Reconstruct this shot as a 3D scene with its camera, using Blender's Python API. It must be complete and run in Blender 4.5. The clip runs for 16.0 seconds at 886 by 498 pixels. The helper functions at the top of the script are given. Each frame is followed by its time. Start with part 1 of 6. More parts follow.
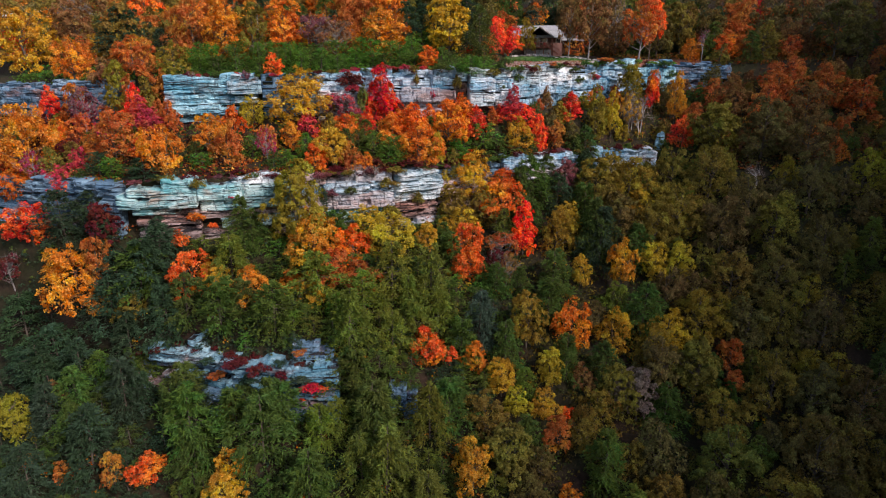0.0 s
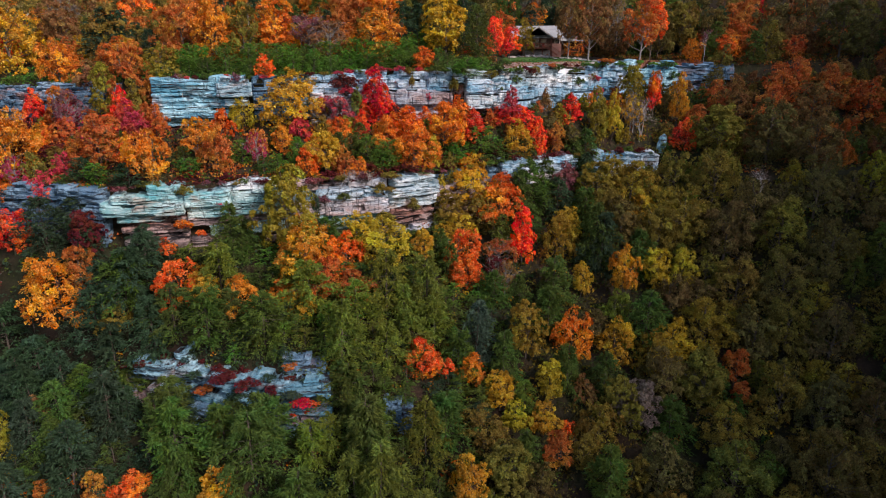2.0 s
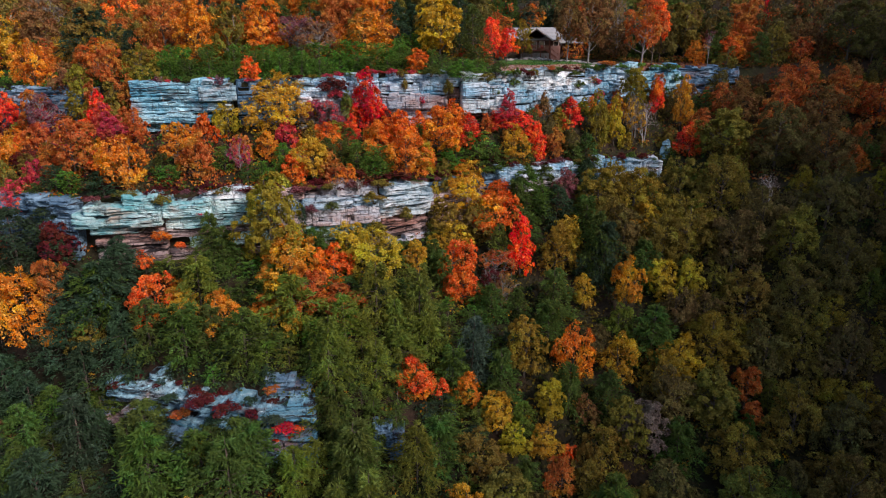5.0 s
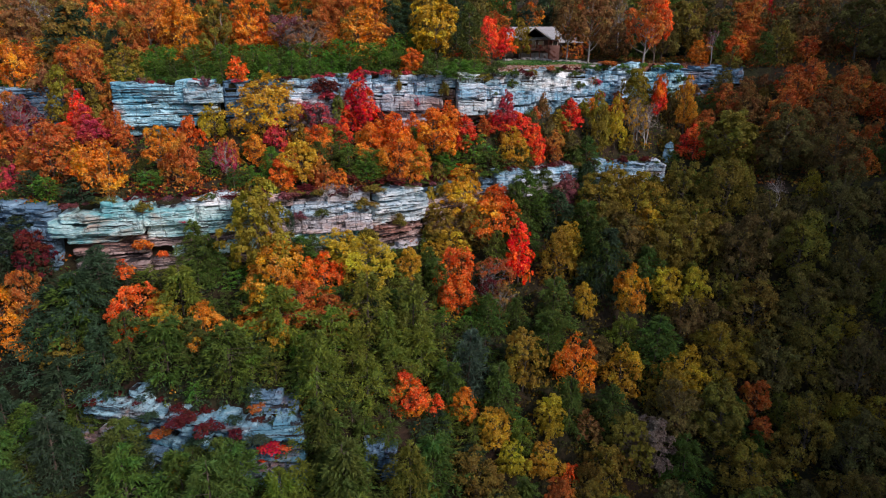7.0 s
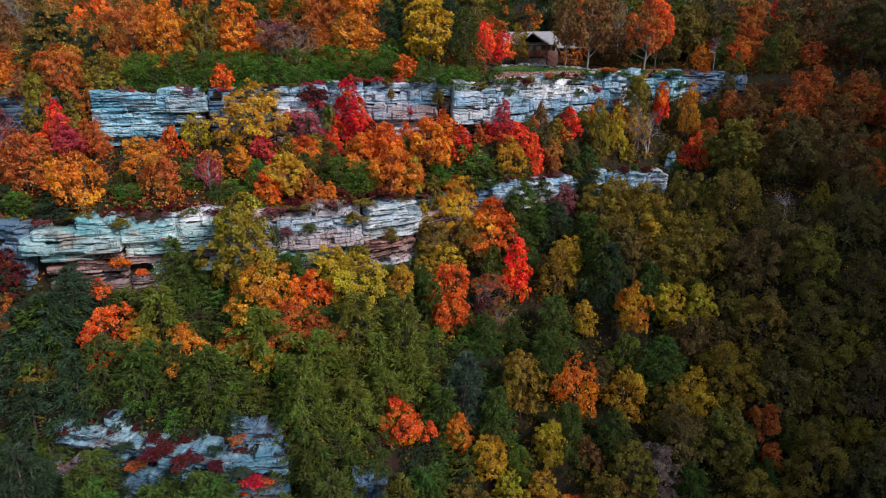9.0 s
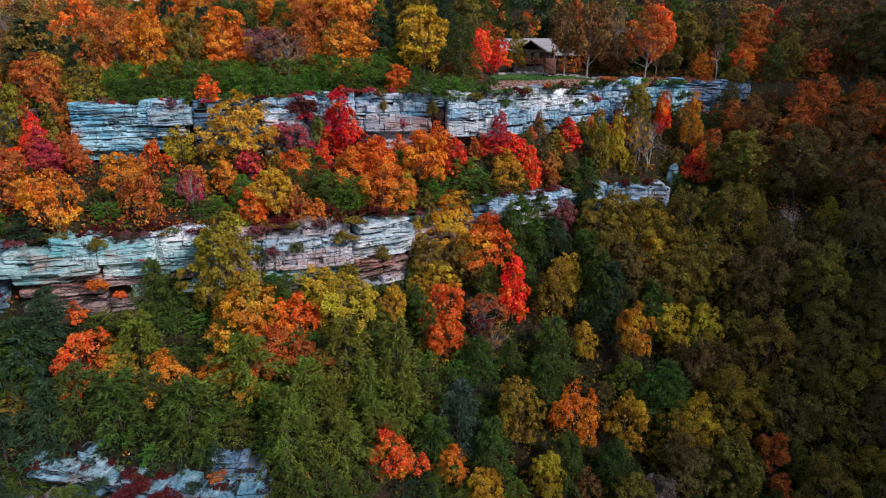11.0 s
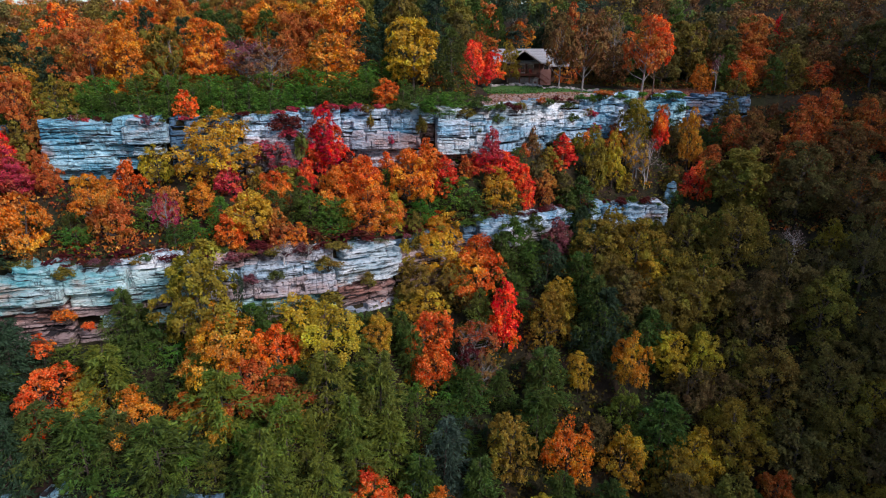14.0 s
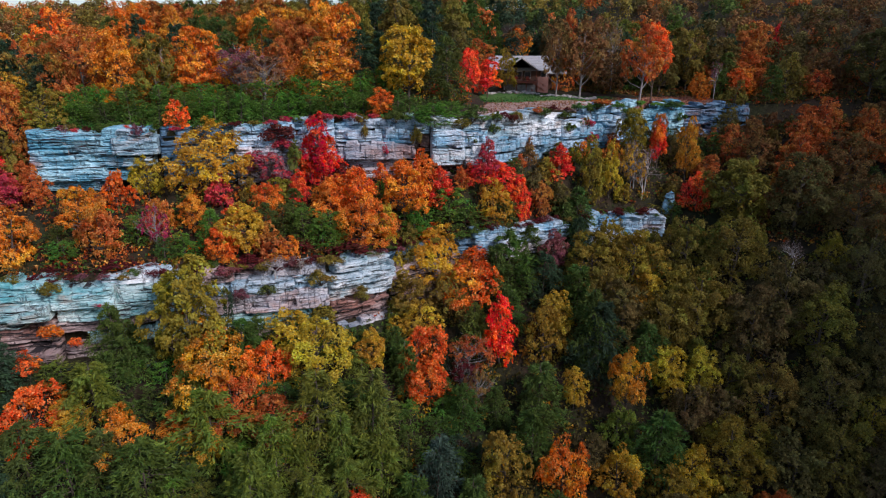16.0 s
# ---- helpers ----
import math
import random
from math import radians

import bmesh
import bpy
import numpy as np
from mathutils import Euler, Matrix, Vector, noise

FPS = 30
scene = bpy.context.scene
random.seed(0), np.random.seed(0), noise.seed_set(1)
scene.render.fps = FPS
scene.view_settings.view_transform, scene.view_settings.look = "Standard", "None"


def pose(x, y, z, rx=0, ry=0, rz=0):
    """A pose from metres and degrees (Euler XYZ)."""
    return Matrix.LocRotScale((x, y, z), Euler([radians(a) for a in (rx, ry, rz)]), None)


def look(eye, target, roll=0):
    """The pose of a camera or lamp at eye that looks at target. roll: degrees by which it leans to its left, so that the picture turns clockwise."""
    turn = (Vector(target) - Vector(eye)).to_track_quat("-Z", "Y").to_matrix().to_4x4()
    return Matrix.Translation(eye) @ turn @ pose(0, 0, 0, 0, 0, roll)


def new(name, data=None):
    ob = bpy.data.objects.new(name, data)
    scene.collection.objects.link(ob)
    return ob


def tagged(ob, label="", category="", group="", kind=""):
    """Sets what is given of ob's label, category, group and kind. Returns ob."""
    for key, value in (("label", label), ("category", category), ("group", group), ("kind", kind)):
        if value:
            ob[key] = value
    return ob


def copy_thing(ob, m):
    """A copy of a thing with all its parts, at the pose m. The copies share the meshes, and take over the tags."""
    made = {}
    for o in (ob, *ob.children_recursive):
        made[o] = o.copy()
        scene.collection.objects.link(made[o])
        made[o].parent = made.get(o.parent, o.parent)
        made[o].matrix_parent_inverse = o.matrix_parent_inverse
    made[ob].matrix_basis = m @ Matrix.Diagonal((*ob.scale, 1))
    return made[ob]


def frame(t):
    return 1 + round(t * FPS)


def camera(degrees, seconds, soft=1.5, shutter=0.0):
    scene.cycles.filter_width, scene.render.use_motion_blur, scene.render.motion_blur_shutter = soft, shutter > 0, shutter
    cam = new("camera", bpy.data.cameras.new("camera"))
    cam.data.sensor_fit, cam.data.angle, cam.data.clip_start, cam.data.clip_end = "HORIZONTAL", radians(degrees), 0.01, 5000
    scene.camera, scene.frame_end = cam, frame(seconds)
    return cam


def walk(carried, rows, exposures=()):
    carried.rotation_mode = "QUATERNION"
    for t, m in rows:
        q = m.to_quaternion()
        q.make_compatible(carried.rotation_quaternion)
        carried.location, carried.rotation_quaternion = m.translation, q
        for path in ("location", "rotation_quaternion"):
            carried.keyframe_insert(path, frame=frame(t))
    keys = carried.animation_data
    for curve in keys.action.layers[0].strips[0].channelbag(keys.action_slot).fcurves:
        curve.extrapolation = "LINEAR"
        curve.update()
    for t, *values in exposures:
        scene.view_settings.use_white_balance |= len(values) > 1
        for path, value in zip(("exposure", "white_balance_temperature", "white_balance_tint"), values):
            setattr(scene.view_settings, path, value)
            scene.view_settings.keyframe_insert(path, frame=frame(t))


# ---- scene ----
# ---- camera and its way ----
cam = camera(71.8, 16.0, soft=1.1)
# seconds, eye, pitch from straight down, yaw, roll
PATH = [
    (0, (0.012, 0.019, 60.006), 72.071, 3.205, -0.065),
    (0.5, (0.07, 0.82, 60.038), 72.095, 3.175, -0.096),
    (1, (0.117, 1.696, 60.075), 72.121, 3.144, -0.121),
    (1.5, (0.162, 2.597, 60.095), 72.121, 3.109, -0.128),
    (2, (0.208, 3.499, 60.086), 72.121, 3.080, -0.161),
    (2.5, (0.261, 4.388, 60.046), 72.160, 3.061, -0.191),
    (3, (0.319, 5.267, 59.981), 72.217, 3.033, -0.208),
    (3.5, (0.385, 6.141, 59.897), 72.289, 2.994, -0.231),
    (4, (0.455, 7.021, 59.806), 72.380, 2.964, -0.226),
    (6.5, (0.854, 11.851, 59.632), 72.514, 2.806, -0.216),
    (7, (0.938, 12.933, 59.713), 72.477, 2.773, -0.230),
    (7.5, (1.024, 14.047, 59.843), 72.485, 2.740, -0.220),
    (8, (1.113, 15.184, 60.02), 72.542, 2.690, -0.227),
    (8.5, (1.205, 16.332, 60.243), 72.587, 2.630, -0.219),
    (9, (1.304, 17.478, 60.507), 72.639, 2.557, -0.200),
    (11.5, (1.923, 22.739, 62.2), 72.745, 2.364, -0.153),
    (12, (2.076, 23.63, 62.561), 72.720, 2.313, -0.114),
    (12.5, (2.236, 24.456, 62.916), 72.726, 2.243, -0.076),
    (13, (2.402, 25.216, 63.26), 72.741, 2.196, -0.034),
    (13.5, (2.569, 25.912, 63.593), 72.780, 2.134, -0.004),
    (14, (2.735, 26.542, 63.916), 72.802, 2.074, 0.014),
    (14.5, (2.892, 27.105, 64.232), 72.817, 2.035, 0.067),
    (15, (3.035, 27.592, 64.545), 72.828, 2.001, 0.085),
    (15.5, (3.158, 27.987, 64.863), 72.835, 1.968, 0.148),
    (16, (3.254, 28.261, 65.195), 72.861, 1.944, 0.182),
]


def aim(eye, pitch, yaw, lean):
    p, w = radians(pitch - 90), radians(yaw)
    ahead = Vector((-math.sin(w) * math.cos(p), math.cos(w) * math.cos(p), math.sin(p)))
    return look(eye, tuple(Vector(eye) + ahead * 50), lean)


walk(cam, [(t, aim(eye, pitch, yaw, lean)) for t, eye, pitch, yaw, lean in PATH], [(0.0, 0.17, 7050, 21), (6.0, 0.01, 6900, 21), (11.0, -0.06, 6650, 21), (16.0, -0.12, 6350, 21)])

# ---- light: a soft evening sky with a low veiled sun behind and to the side ----
SUN_ELEVATION, SUN_AZIMUTH = radians(36), radians(128)  # azimuth from +y, clockwise seen from above
world = bpy.data.worlds.new("sky")
scene.world = world
world.use_nodes = True
wn, wl = world.node_tree.nodes, world.node_tree.links
sky = wn.new("ShaderNodeTexSky")
sky.sky_type, sky.sun_disc = "NISHITA", False
sky.sun_elevation, sky.sun_rotation = SUN_ELEVATION, SUN_AZIMUTH
sky.air_density, sky.dust_density, sky.ozone_density = 1.0, 1.5, 1.0
wn["Background"].inputs[1].default_value = 0.15
wl.new(sky.outputs[0], wn["Background"].inputs[0])
sun = new("sun", bpy.data.lights.new("sun", "SUN"))
sun.data.energy, sun.data.angle, sun.data.color = 3.5, radians(18), (1.0, 0.92, 0.89)
toward = Vector((math.sin(SUN_AZIMUTH) * math.cos(SUN_ELEVATION), math.cos(SUN_AZIMUTH) * math.cos(SUN_ELEVATION), math.sin(SUN_ELEVATION)))
sun.matrix_world = look(tuple(toward * 300), (0, 0, 0))


# ---- materials ----
class Mat:
    """A small helper that wires one node material."""

    def __init__(self, name, rough=0.9, metal=0.0):
        self.mat = bpy.data.materials.new(name)
        self.mat.use_nodes = True
        self.nodes, self.links = self.mat.node_tree.nodes, self.mat.node_tree.links
        self.bsdf = self.nodes["Principled BSDF"]
        self.bsdf.inputs["Roughness"].default_value = rough
        self.bsdf.inputs["Metallic"].default_value = metal
        self.bsdf.inputs["Specular IOR Level"].default_value = 0.25

    def node(self, kind, **inputs):
        n = self.nodes.new(kind)
        for key, value in inputs.items():
            self.put(n.inputs[key.replace("_", " ")], value)
        return n

    def put(self, socket, value):
        if hasattr(value, "is_output"):
            self.links.new(value, socket)
        else:
            socket.default_value = value

    def noise(self, scale, detail=4.0, vector=None, rough=0.6):
        n = self.node("ShaderNodeTexNoise", Scale=scale, Detail=detail, Roughness=rough)
        if vector:
            self.links.new(vector, n.inputs["Vector"])
        return n.outputs["Fac"]

    def position(self, sx=1.0, sy=1.0, sz=1.0):
        g = self.node("ShaderNodeNewGeometry")
        m = self.node("ShaderNodeMapping", Vector=g.outputs["Position"], Scale=(sx, sy, sz))
        return m.outputs["Vector"]

    def ramp(self, fac, *stops):
        r = self.node("ShaderNodeValToRGB", Fac=fac)
        while len(r.color_ramp.elements) < len(stops):
            r.color_ramp.elements.new(0.5)
        for e, (p, c) in zip(r.color_ramp.elements, stops):
            e.position, e.color = p, (*c, 1) if len(c) == 3 else c
        return r.outputs["Color"]

    def mix(self, fac, a, b, blend="MIX"):
        n = self.nodes.new("ShaderNodeMix")
        n.data_type, n.blend_type = "RGBA", blend
        self.put(n.inputs[0], fac)
        self.put(n.inputs[6], (*a, 1) if isinstance(a, tuple) else a)
        self.put(n.inputs[7], (*b, 1) if isinstance(b, tuple) else b)
        return n.outputs[2]

    def math(self, op, a, b=0.0, c=0.0):
        n = self.nodes.new("ShaderNodeMath")
        n.operation = op
        for s, v in zip(n.inputs, (a, b, c)):
            self.put(s, v)
        return n.outputs[0]

    def span(self, fac, lo, hi):
        n = self.node("ShaderNodeMapRange", Value=fac)
        n.inputs["To Min"].default_value, n.inputs["To Max"].default_value = lo, hi
        return n.outputs[0]

    def done(self, color, height=None, strength=0.5, distance=0.1):
        self.put(self.bsdf.inputs["Base Color"], (*color, 1) if isinstance(color, tuple) else color)
        if height is not None:
            b = self.node("ShaderNodeBump", Strength=strength, Distance=distance, Height=height)
            self.links.new(b.outputs[0], self.bsdf.inputs["Normal"])
        return self.mat


def leaf_material(name, tinted, hue=0.03, light=(0.5, 1.4), glow=0.3, spread=(0.65, 1.35)):
    """Leaves: a colour of the tree's own, shifted from bough to bough and leaf to leaf; thin, so light comes through."""
    m = Mat(name, 0.75)
    m.bsdf.inputs["Specular IOR Level"].default_value = 0.1
    info = m.node("ShaderNodeObjectInfo")
    geo = m.node("ShaderNodeNewGeometry")
    if tinted:
        base = m.node("ShaderNodeAttribute")
        base.attribute_name = "tint"
        base = base.outputs["Color"]
    else:
        base = info.outputs["Color"]
    place = m.node("ShaderNodeTexNoise", Scale=0.38, Detail=2.0, Roughness=0.5)
    place.noise_dimensions = "4D"
    m.links.new(geo.outputs["Position"], place.inputs["Vector"])
    m.links.new(m.math("MULTIPLY", info.outputs["Random"], 20.0), place.inputs["W"])
    bough = m.math("SUBTRACT", place.outputs["Fac"], 0.5)
    leaf = geo.outputs["Random Per Island"]
    turned = m.math("ADD", m.math("MULTIPLY", bough, 1.6 * hue), m.math("MULTIPLY", m.math("MAXIMUM", bough, 0.0), 4.0 * hue))
    shift = m.math("ADD", turned, m.math("MULTIPLY", m.math("SUBTRACT", leaf, 0.4), hue))
    hsv = m.node("ShaderNodeHueSaturation", Hue=m.math("ADD", shift, 0.5), Saturation=m.span(leaf, 1.05, 0.9),
                 Value=m.math("MULTIPLY", m.span(m.math("FRACT", m.math("MULTIPLY", leaf, 7.31)), *light), m.span(place.outputs["Fac"], *spread)), Color=base)
    m.done(hsv.outputs["Color"])
    thin = m.node("ShaderNodeBsdfTranslucent", Color=hsv.outputs["Color"])
    both = m.node("ShaderNodeMixShader", Fac=glow)
    m.links.new(m.bsdf.outputs[0], both.inputs[1])
    m.links.new(thin.outputs[0], both.inputs[2])
    m.links.new(both.outputs[0], m.nodes["Material Output"].inputs["Surface"])
    return m.mat


def bark_material(name, dark, pale):
    m = Mat(name, 0.95)
    f = m.noise(5.0, 5.0, m.position(1, 1, 0.25))
    return m.done(m.ramp(f, (0.3, dark), (0.7, pale)), f, 0.6, 0.03)


def rock_material(name, pale, blue, warm, warm_amount, cracked=0.40):
    """Bedded sandstone: bleached and blue-grey weathered skin, rusty fresh breaks, pale lichen; the shade in cracks,
    joints and pits is painted on.
    """
    m = Mat(name, 0.9)
    info = m.node("ShaderNodeObjectInfo")
    zones = m.noise(0.16, 3.0, m.position(0.8, 0.8, 1.2), 0.55)
    big = m.noise(0.15, 5.0, m.position(1, 1, 1.7), 0.65)
    blotch = m.noise(0.9, 6.0, m.position(0.7, 0.7, 1.5), 0.72)
    streaks = m.noise(0.9, 5.0, m.position(0.30, 0.30, 3.6), 0.65)
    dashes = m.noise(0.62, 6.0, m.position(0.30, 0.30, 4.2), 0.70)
    grain = m.noise(2.6, 7.0, m.position(0.8, 0.8, 1.8), 0.80)
    tone = m.math("ADD", m.math("MULTIPLY", zones, 0.55), m.math("ADD", m.math("MULTIPLY", blotch, 0.25), m.math("MULTIPLY", streaks, 0.20)))
    skin = m.mix(m.ramp(tone, (0.42, (0, 0, 0)), (0.51, (0.45, 0.45, 0.45)), (0.60, (1, 1, 1))), blue, pale)
    rust = m.ramp(m.math("ADD", big, m.math("MULTIPLY", m.math("SUBTRACT", info.outputs["Random"], 0.5), 0.12)),
                  (0.60 - warm_amount, (0, 0, 0)), (0.72 - warm_amount, (0.85, 0.85, 0.85)))
    skin = m.mix(rust, skin, m.mix(streaks, tuple(0.45 * c for c in warm), tuple(min(1, c * 1.9) for c in warm)))
    lichen = m.ramp(m.noise(1.5, 6.0, m.position(0.5, 0.5, 2.2), 0.75), (0.58, (0, 0, 0)), (0.66, (0.8, 0.8, 0.8)))
    skin = m.mix(lichen, skin, tuple(min(0.95, 0.16 + 0.84 * c) for c in pale))
    stain = m.ramp(blotch, (0.33, (0.6, 0.6, 0.6)), (0.44, (0, 0, 0)))
    skin = m.mix(stain, skin, tuple(0.42 * c for c in blue))
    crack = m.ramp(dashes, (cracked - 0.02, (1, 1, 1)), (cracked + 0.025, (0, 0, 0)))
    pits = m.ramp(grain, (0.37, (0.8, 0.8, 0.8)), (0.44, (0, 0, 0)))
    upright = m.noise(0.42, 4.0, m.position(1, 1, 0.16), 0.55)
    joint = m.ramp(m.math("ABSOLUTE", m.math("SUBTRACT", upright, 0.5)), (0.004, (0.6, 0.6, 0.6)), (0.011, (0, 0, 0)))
    # Shade inside cracks, joints and pits, painted near black into the skin.
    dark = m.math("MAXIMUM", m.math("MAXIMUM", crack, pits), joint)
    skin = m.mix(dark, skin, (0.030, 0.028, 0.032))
    value = m.node("ShaderNodeHueSaturation", Value=m.span(info.outputs["Random"], 0.88, 1.12), Color=skin)
    relief = m.math("ADD", m.math("MULTIPLY", streaks, 0.5), m.math("ADD", m.math("MULTIPLY", grain, 0.5), m.math("MULTIPLY", m.math("MAXIMUM", crack, joint), -0.6)))
    return m.done(value.outputs["Color"], relief, 1.0, 0.3)


LEAF = leaf_material("autumn_leaf", False, 0.034, (0.55, 1.4), 0.35)
NEEDLE = leaf_material("pine_needle", False, 0.032, (0.6, 1.4), 0.45, (0.45, 1.6))
WOODS_LEAF = leaf_material("woodland_leaf", True, 0.03, (0.5, 1.4), 0.2)
BRUSH_LEAF = leaf_material("undergrowth_leaf", True, 0.05)
BARK = bark_material("grey_brown_bark", (0.05, 0.04, 0.032), (0.17, 0.145, 0.12))
PALE_BARK = bark_material("pale_bare_wood", (0.15, 0.145, 0.14), (0.34, 0.33, 0.32))
DEAD_WOOD = bark_material("bleached_dead_wood", (0.30, 0.30, 0.30), (0.56, 0.55, 0.54))
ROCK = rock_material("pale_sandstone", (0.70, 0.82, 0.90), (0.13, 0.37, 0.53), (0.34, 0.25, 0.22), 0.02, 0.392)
# Brightened copy of the pale rock; the bluff's nose wears it as sunlight.
ROCK_WHITE = rock_material("brightened_sandstone", (0.82, 0.88, 0.90), (0.26, 0.45, 0.54), (0.40, 0.28, 0.22), 0.04, 0.392)
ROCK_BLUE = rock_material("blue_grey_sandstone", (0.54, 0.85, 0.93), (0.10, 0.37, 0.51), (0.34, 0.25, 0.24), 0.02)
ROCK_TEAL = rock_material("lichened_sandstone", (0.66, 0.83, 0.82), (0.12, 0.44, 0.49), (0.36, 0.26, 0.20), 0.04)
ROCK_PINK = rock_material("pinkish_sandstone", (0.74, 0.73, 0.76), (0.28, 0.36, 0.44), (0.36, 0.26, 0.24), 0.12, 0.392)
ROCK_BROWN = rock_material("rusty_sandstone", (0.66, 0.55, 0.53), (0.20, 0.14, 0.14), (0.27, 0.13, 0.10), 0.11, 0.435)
# Blue rock darkened in colour for the dim light on the lower ledge.
ROCK_SHADE = rock_material("dimmed_blue_sandstone", (0.36, 0.61, 0.71), (0.08, 0.26, 0.37), (0.20, 0.11, 0.09), 0.05, 0.42)
# Darkened copy of the pale rock: shade on set-back faces, in its colour.
ROCK_DIM = rock_material("shaded_grey_sandstone", (0.24, 0.41, 0.54), (0.06, 0.15, 0.25), (0.20, 0.11, 0.09), 0.04)

m = Mat("leaf_litter", 0.95)
litter = m.noise(1.3, 8.0, m.position(), 0.75)
patch = m.noise(0.09, 4.0, m.position())
MAT_GROUND = m.done(m.mix(m.ramp(patch, (0.4, (0, 0, 0)), (0.6, (1, 1, 1))),
                          m.ramp(litter, (0.3, (0.012, 0.009, 0.007)), (0.7, (0.055, 0.033, 0.021))),
                          m.ramp(litter, (0.3, (0.010, 0.014, 0.006)), (0.7, (0.036, 0.040, 0.015)))), litter, 0.8, 0.25)


def plain(name, dark, light, rough=0.8, scale=3.0, stretch=(1, 1, 1), bump=0.3, metal=0.0):
    m = Mat(name, rough, metal)
    f = m.noise(scale, 5.0, m.position(*stretch), 0.65)
    return m.done(m.ramp(f, (0.3, dark), (0.7, light)), f, bump, 0.03)


SIDING = plain("dark_stained_siding", (0.07, 0.038, 0.027), (0.145, 0.082, 0.056), 0.8, 2.0, (1, 1, 9))
BRICK = plain("pinkish_brick", (0.19, 0.09, 0.075), (0.32, 0.18, 0.15), 0.9, 4.0, (1, 1, 3))
SHINGLE = plain("pale_grey_shingle", (0.24, 0.26, 0.27), (0.42, 0.44, 0.45), 0.85, 5.0, (1, 3, 3))
TRIM = plain("weathered_white_trim", (0.50, 0.48, 0.45), (0.68, 0.66, 0.62), 0.7)
DECK = plain("red_brown_deck_timber", (0.20, 0.07, 0.045), (0.34, 0.13, 0.085), 0.8, 2.0, (6, 1, 6))
STONE = plain("pale_garden_stone", (0.22, 0.21, 0.20), (0.50, 0.50, 0.48), 0.95, 2.5)
LAWN = plain("mown_grass", (0.030, 0.085, 0.018), (0.068, 0.150, 0.034), 0.95, 0.8, bump=0.6)
SOIL = plain("pinkish_soil", (0.18, 0.115, 0.095), (0.40, 0.30, 0.26), 0.95, 1.2, bump=0.8)
DRY_GRASS = plain("dry_reddish_grass", (0.18, 0.072, 0.052), (0.36, 0.165, 0.12), 0.95, 0.7, bump=0.8)
m = Mat("window_glass", 0.05)
m.bsdf.inputs["Specular IOR Level"].default_value = 0.6
GLASS = m.done((0.015, 0.017, 0.02))


# ---- the lie of the land: three ledges of rock on a wooded hillside ----
KX = np.array([-110, -75, -55, -40, -31, -16, -8, -3, 6, 10, 19, 26, 35, 43, 55, 70, 110], float)
Y_UPPER = np.array([122, 114, 110.3, 112.5, 116, 122.6, 123.2, 123.2, 124.5, 128, 135.7, 141, 146, 150.5, 155, 154, 160])
Y_MIDDLE = np.array([96, 94, 89.5, 93.5, 96.3, 100.5, 106.5, 112, 116, 118, 124, 128, 130, 130, 122, 120, 124])
Y_LOWER = np.array([86, 84, 80, 77.5, 75, 76, 76.5, 76.5, 77, 78, 80, 81, 82, 82, 82, 82, 84])
Z_UPPER = np.array([54, 54.5, 55.6, 55.6, 56, 56.5, 56.5, 56.3, 56.3, 56.6, 57, 57, 57.2, 57, 57, 57, 60])
Z_UPPER_FOOT = np.array([47, 47, 47, 47, 47, 47.3, 47.5, 47.5, 47.8, 48.3, 49, 49.7, 50.3, 50.5, 52, 54, 58])
Z_MIDDLE = np.array([40, 40, 40.6, 40.8, 40.6, 40.4, 40.2, 40, 40.6, 40.9, 40.6, 40.4, 40.4, 40, 38, 39.5, 44])
Z_MIDDLE_FOOT = np.array([34, 33, 30.9, 30.9, 31, 31, 30.5, 30.5, 31, 32, 34, 35.5, 36.5, 36.8, 37, 39, 43.5])
Z_LOWER = np.array([13, 12.5, 17.0, 18.6, 17.8, 17.6, 12.5, 9.5, 8, 7.5, 6.5, 6, 5, 5, 5, 6, 10])
Z_LOWER_FOOT = np.array([12, 12, 12, 11, 10.5, 9.5, 9, 7.5, 6, 5.5, 5, 4.5, 4, 4, 4, 5, 9])
Z_RIDGE = np.array([74, 74, 74, 74.5, 75, 76, 78, 79, 81, 82, 83, 84, 86, 88, 91, 95, 105], float)


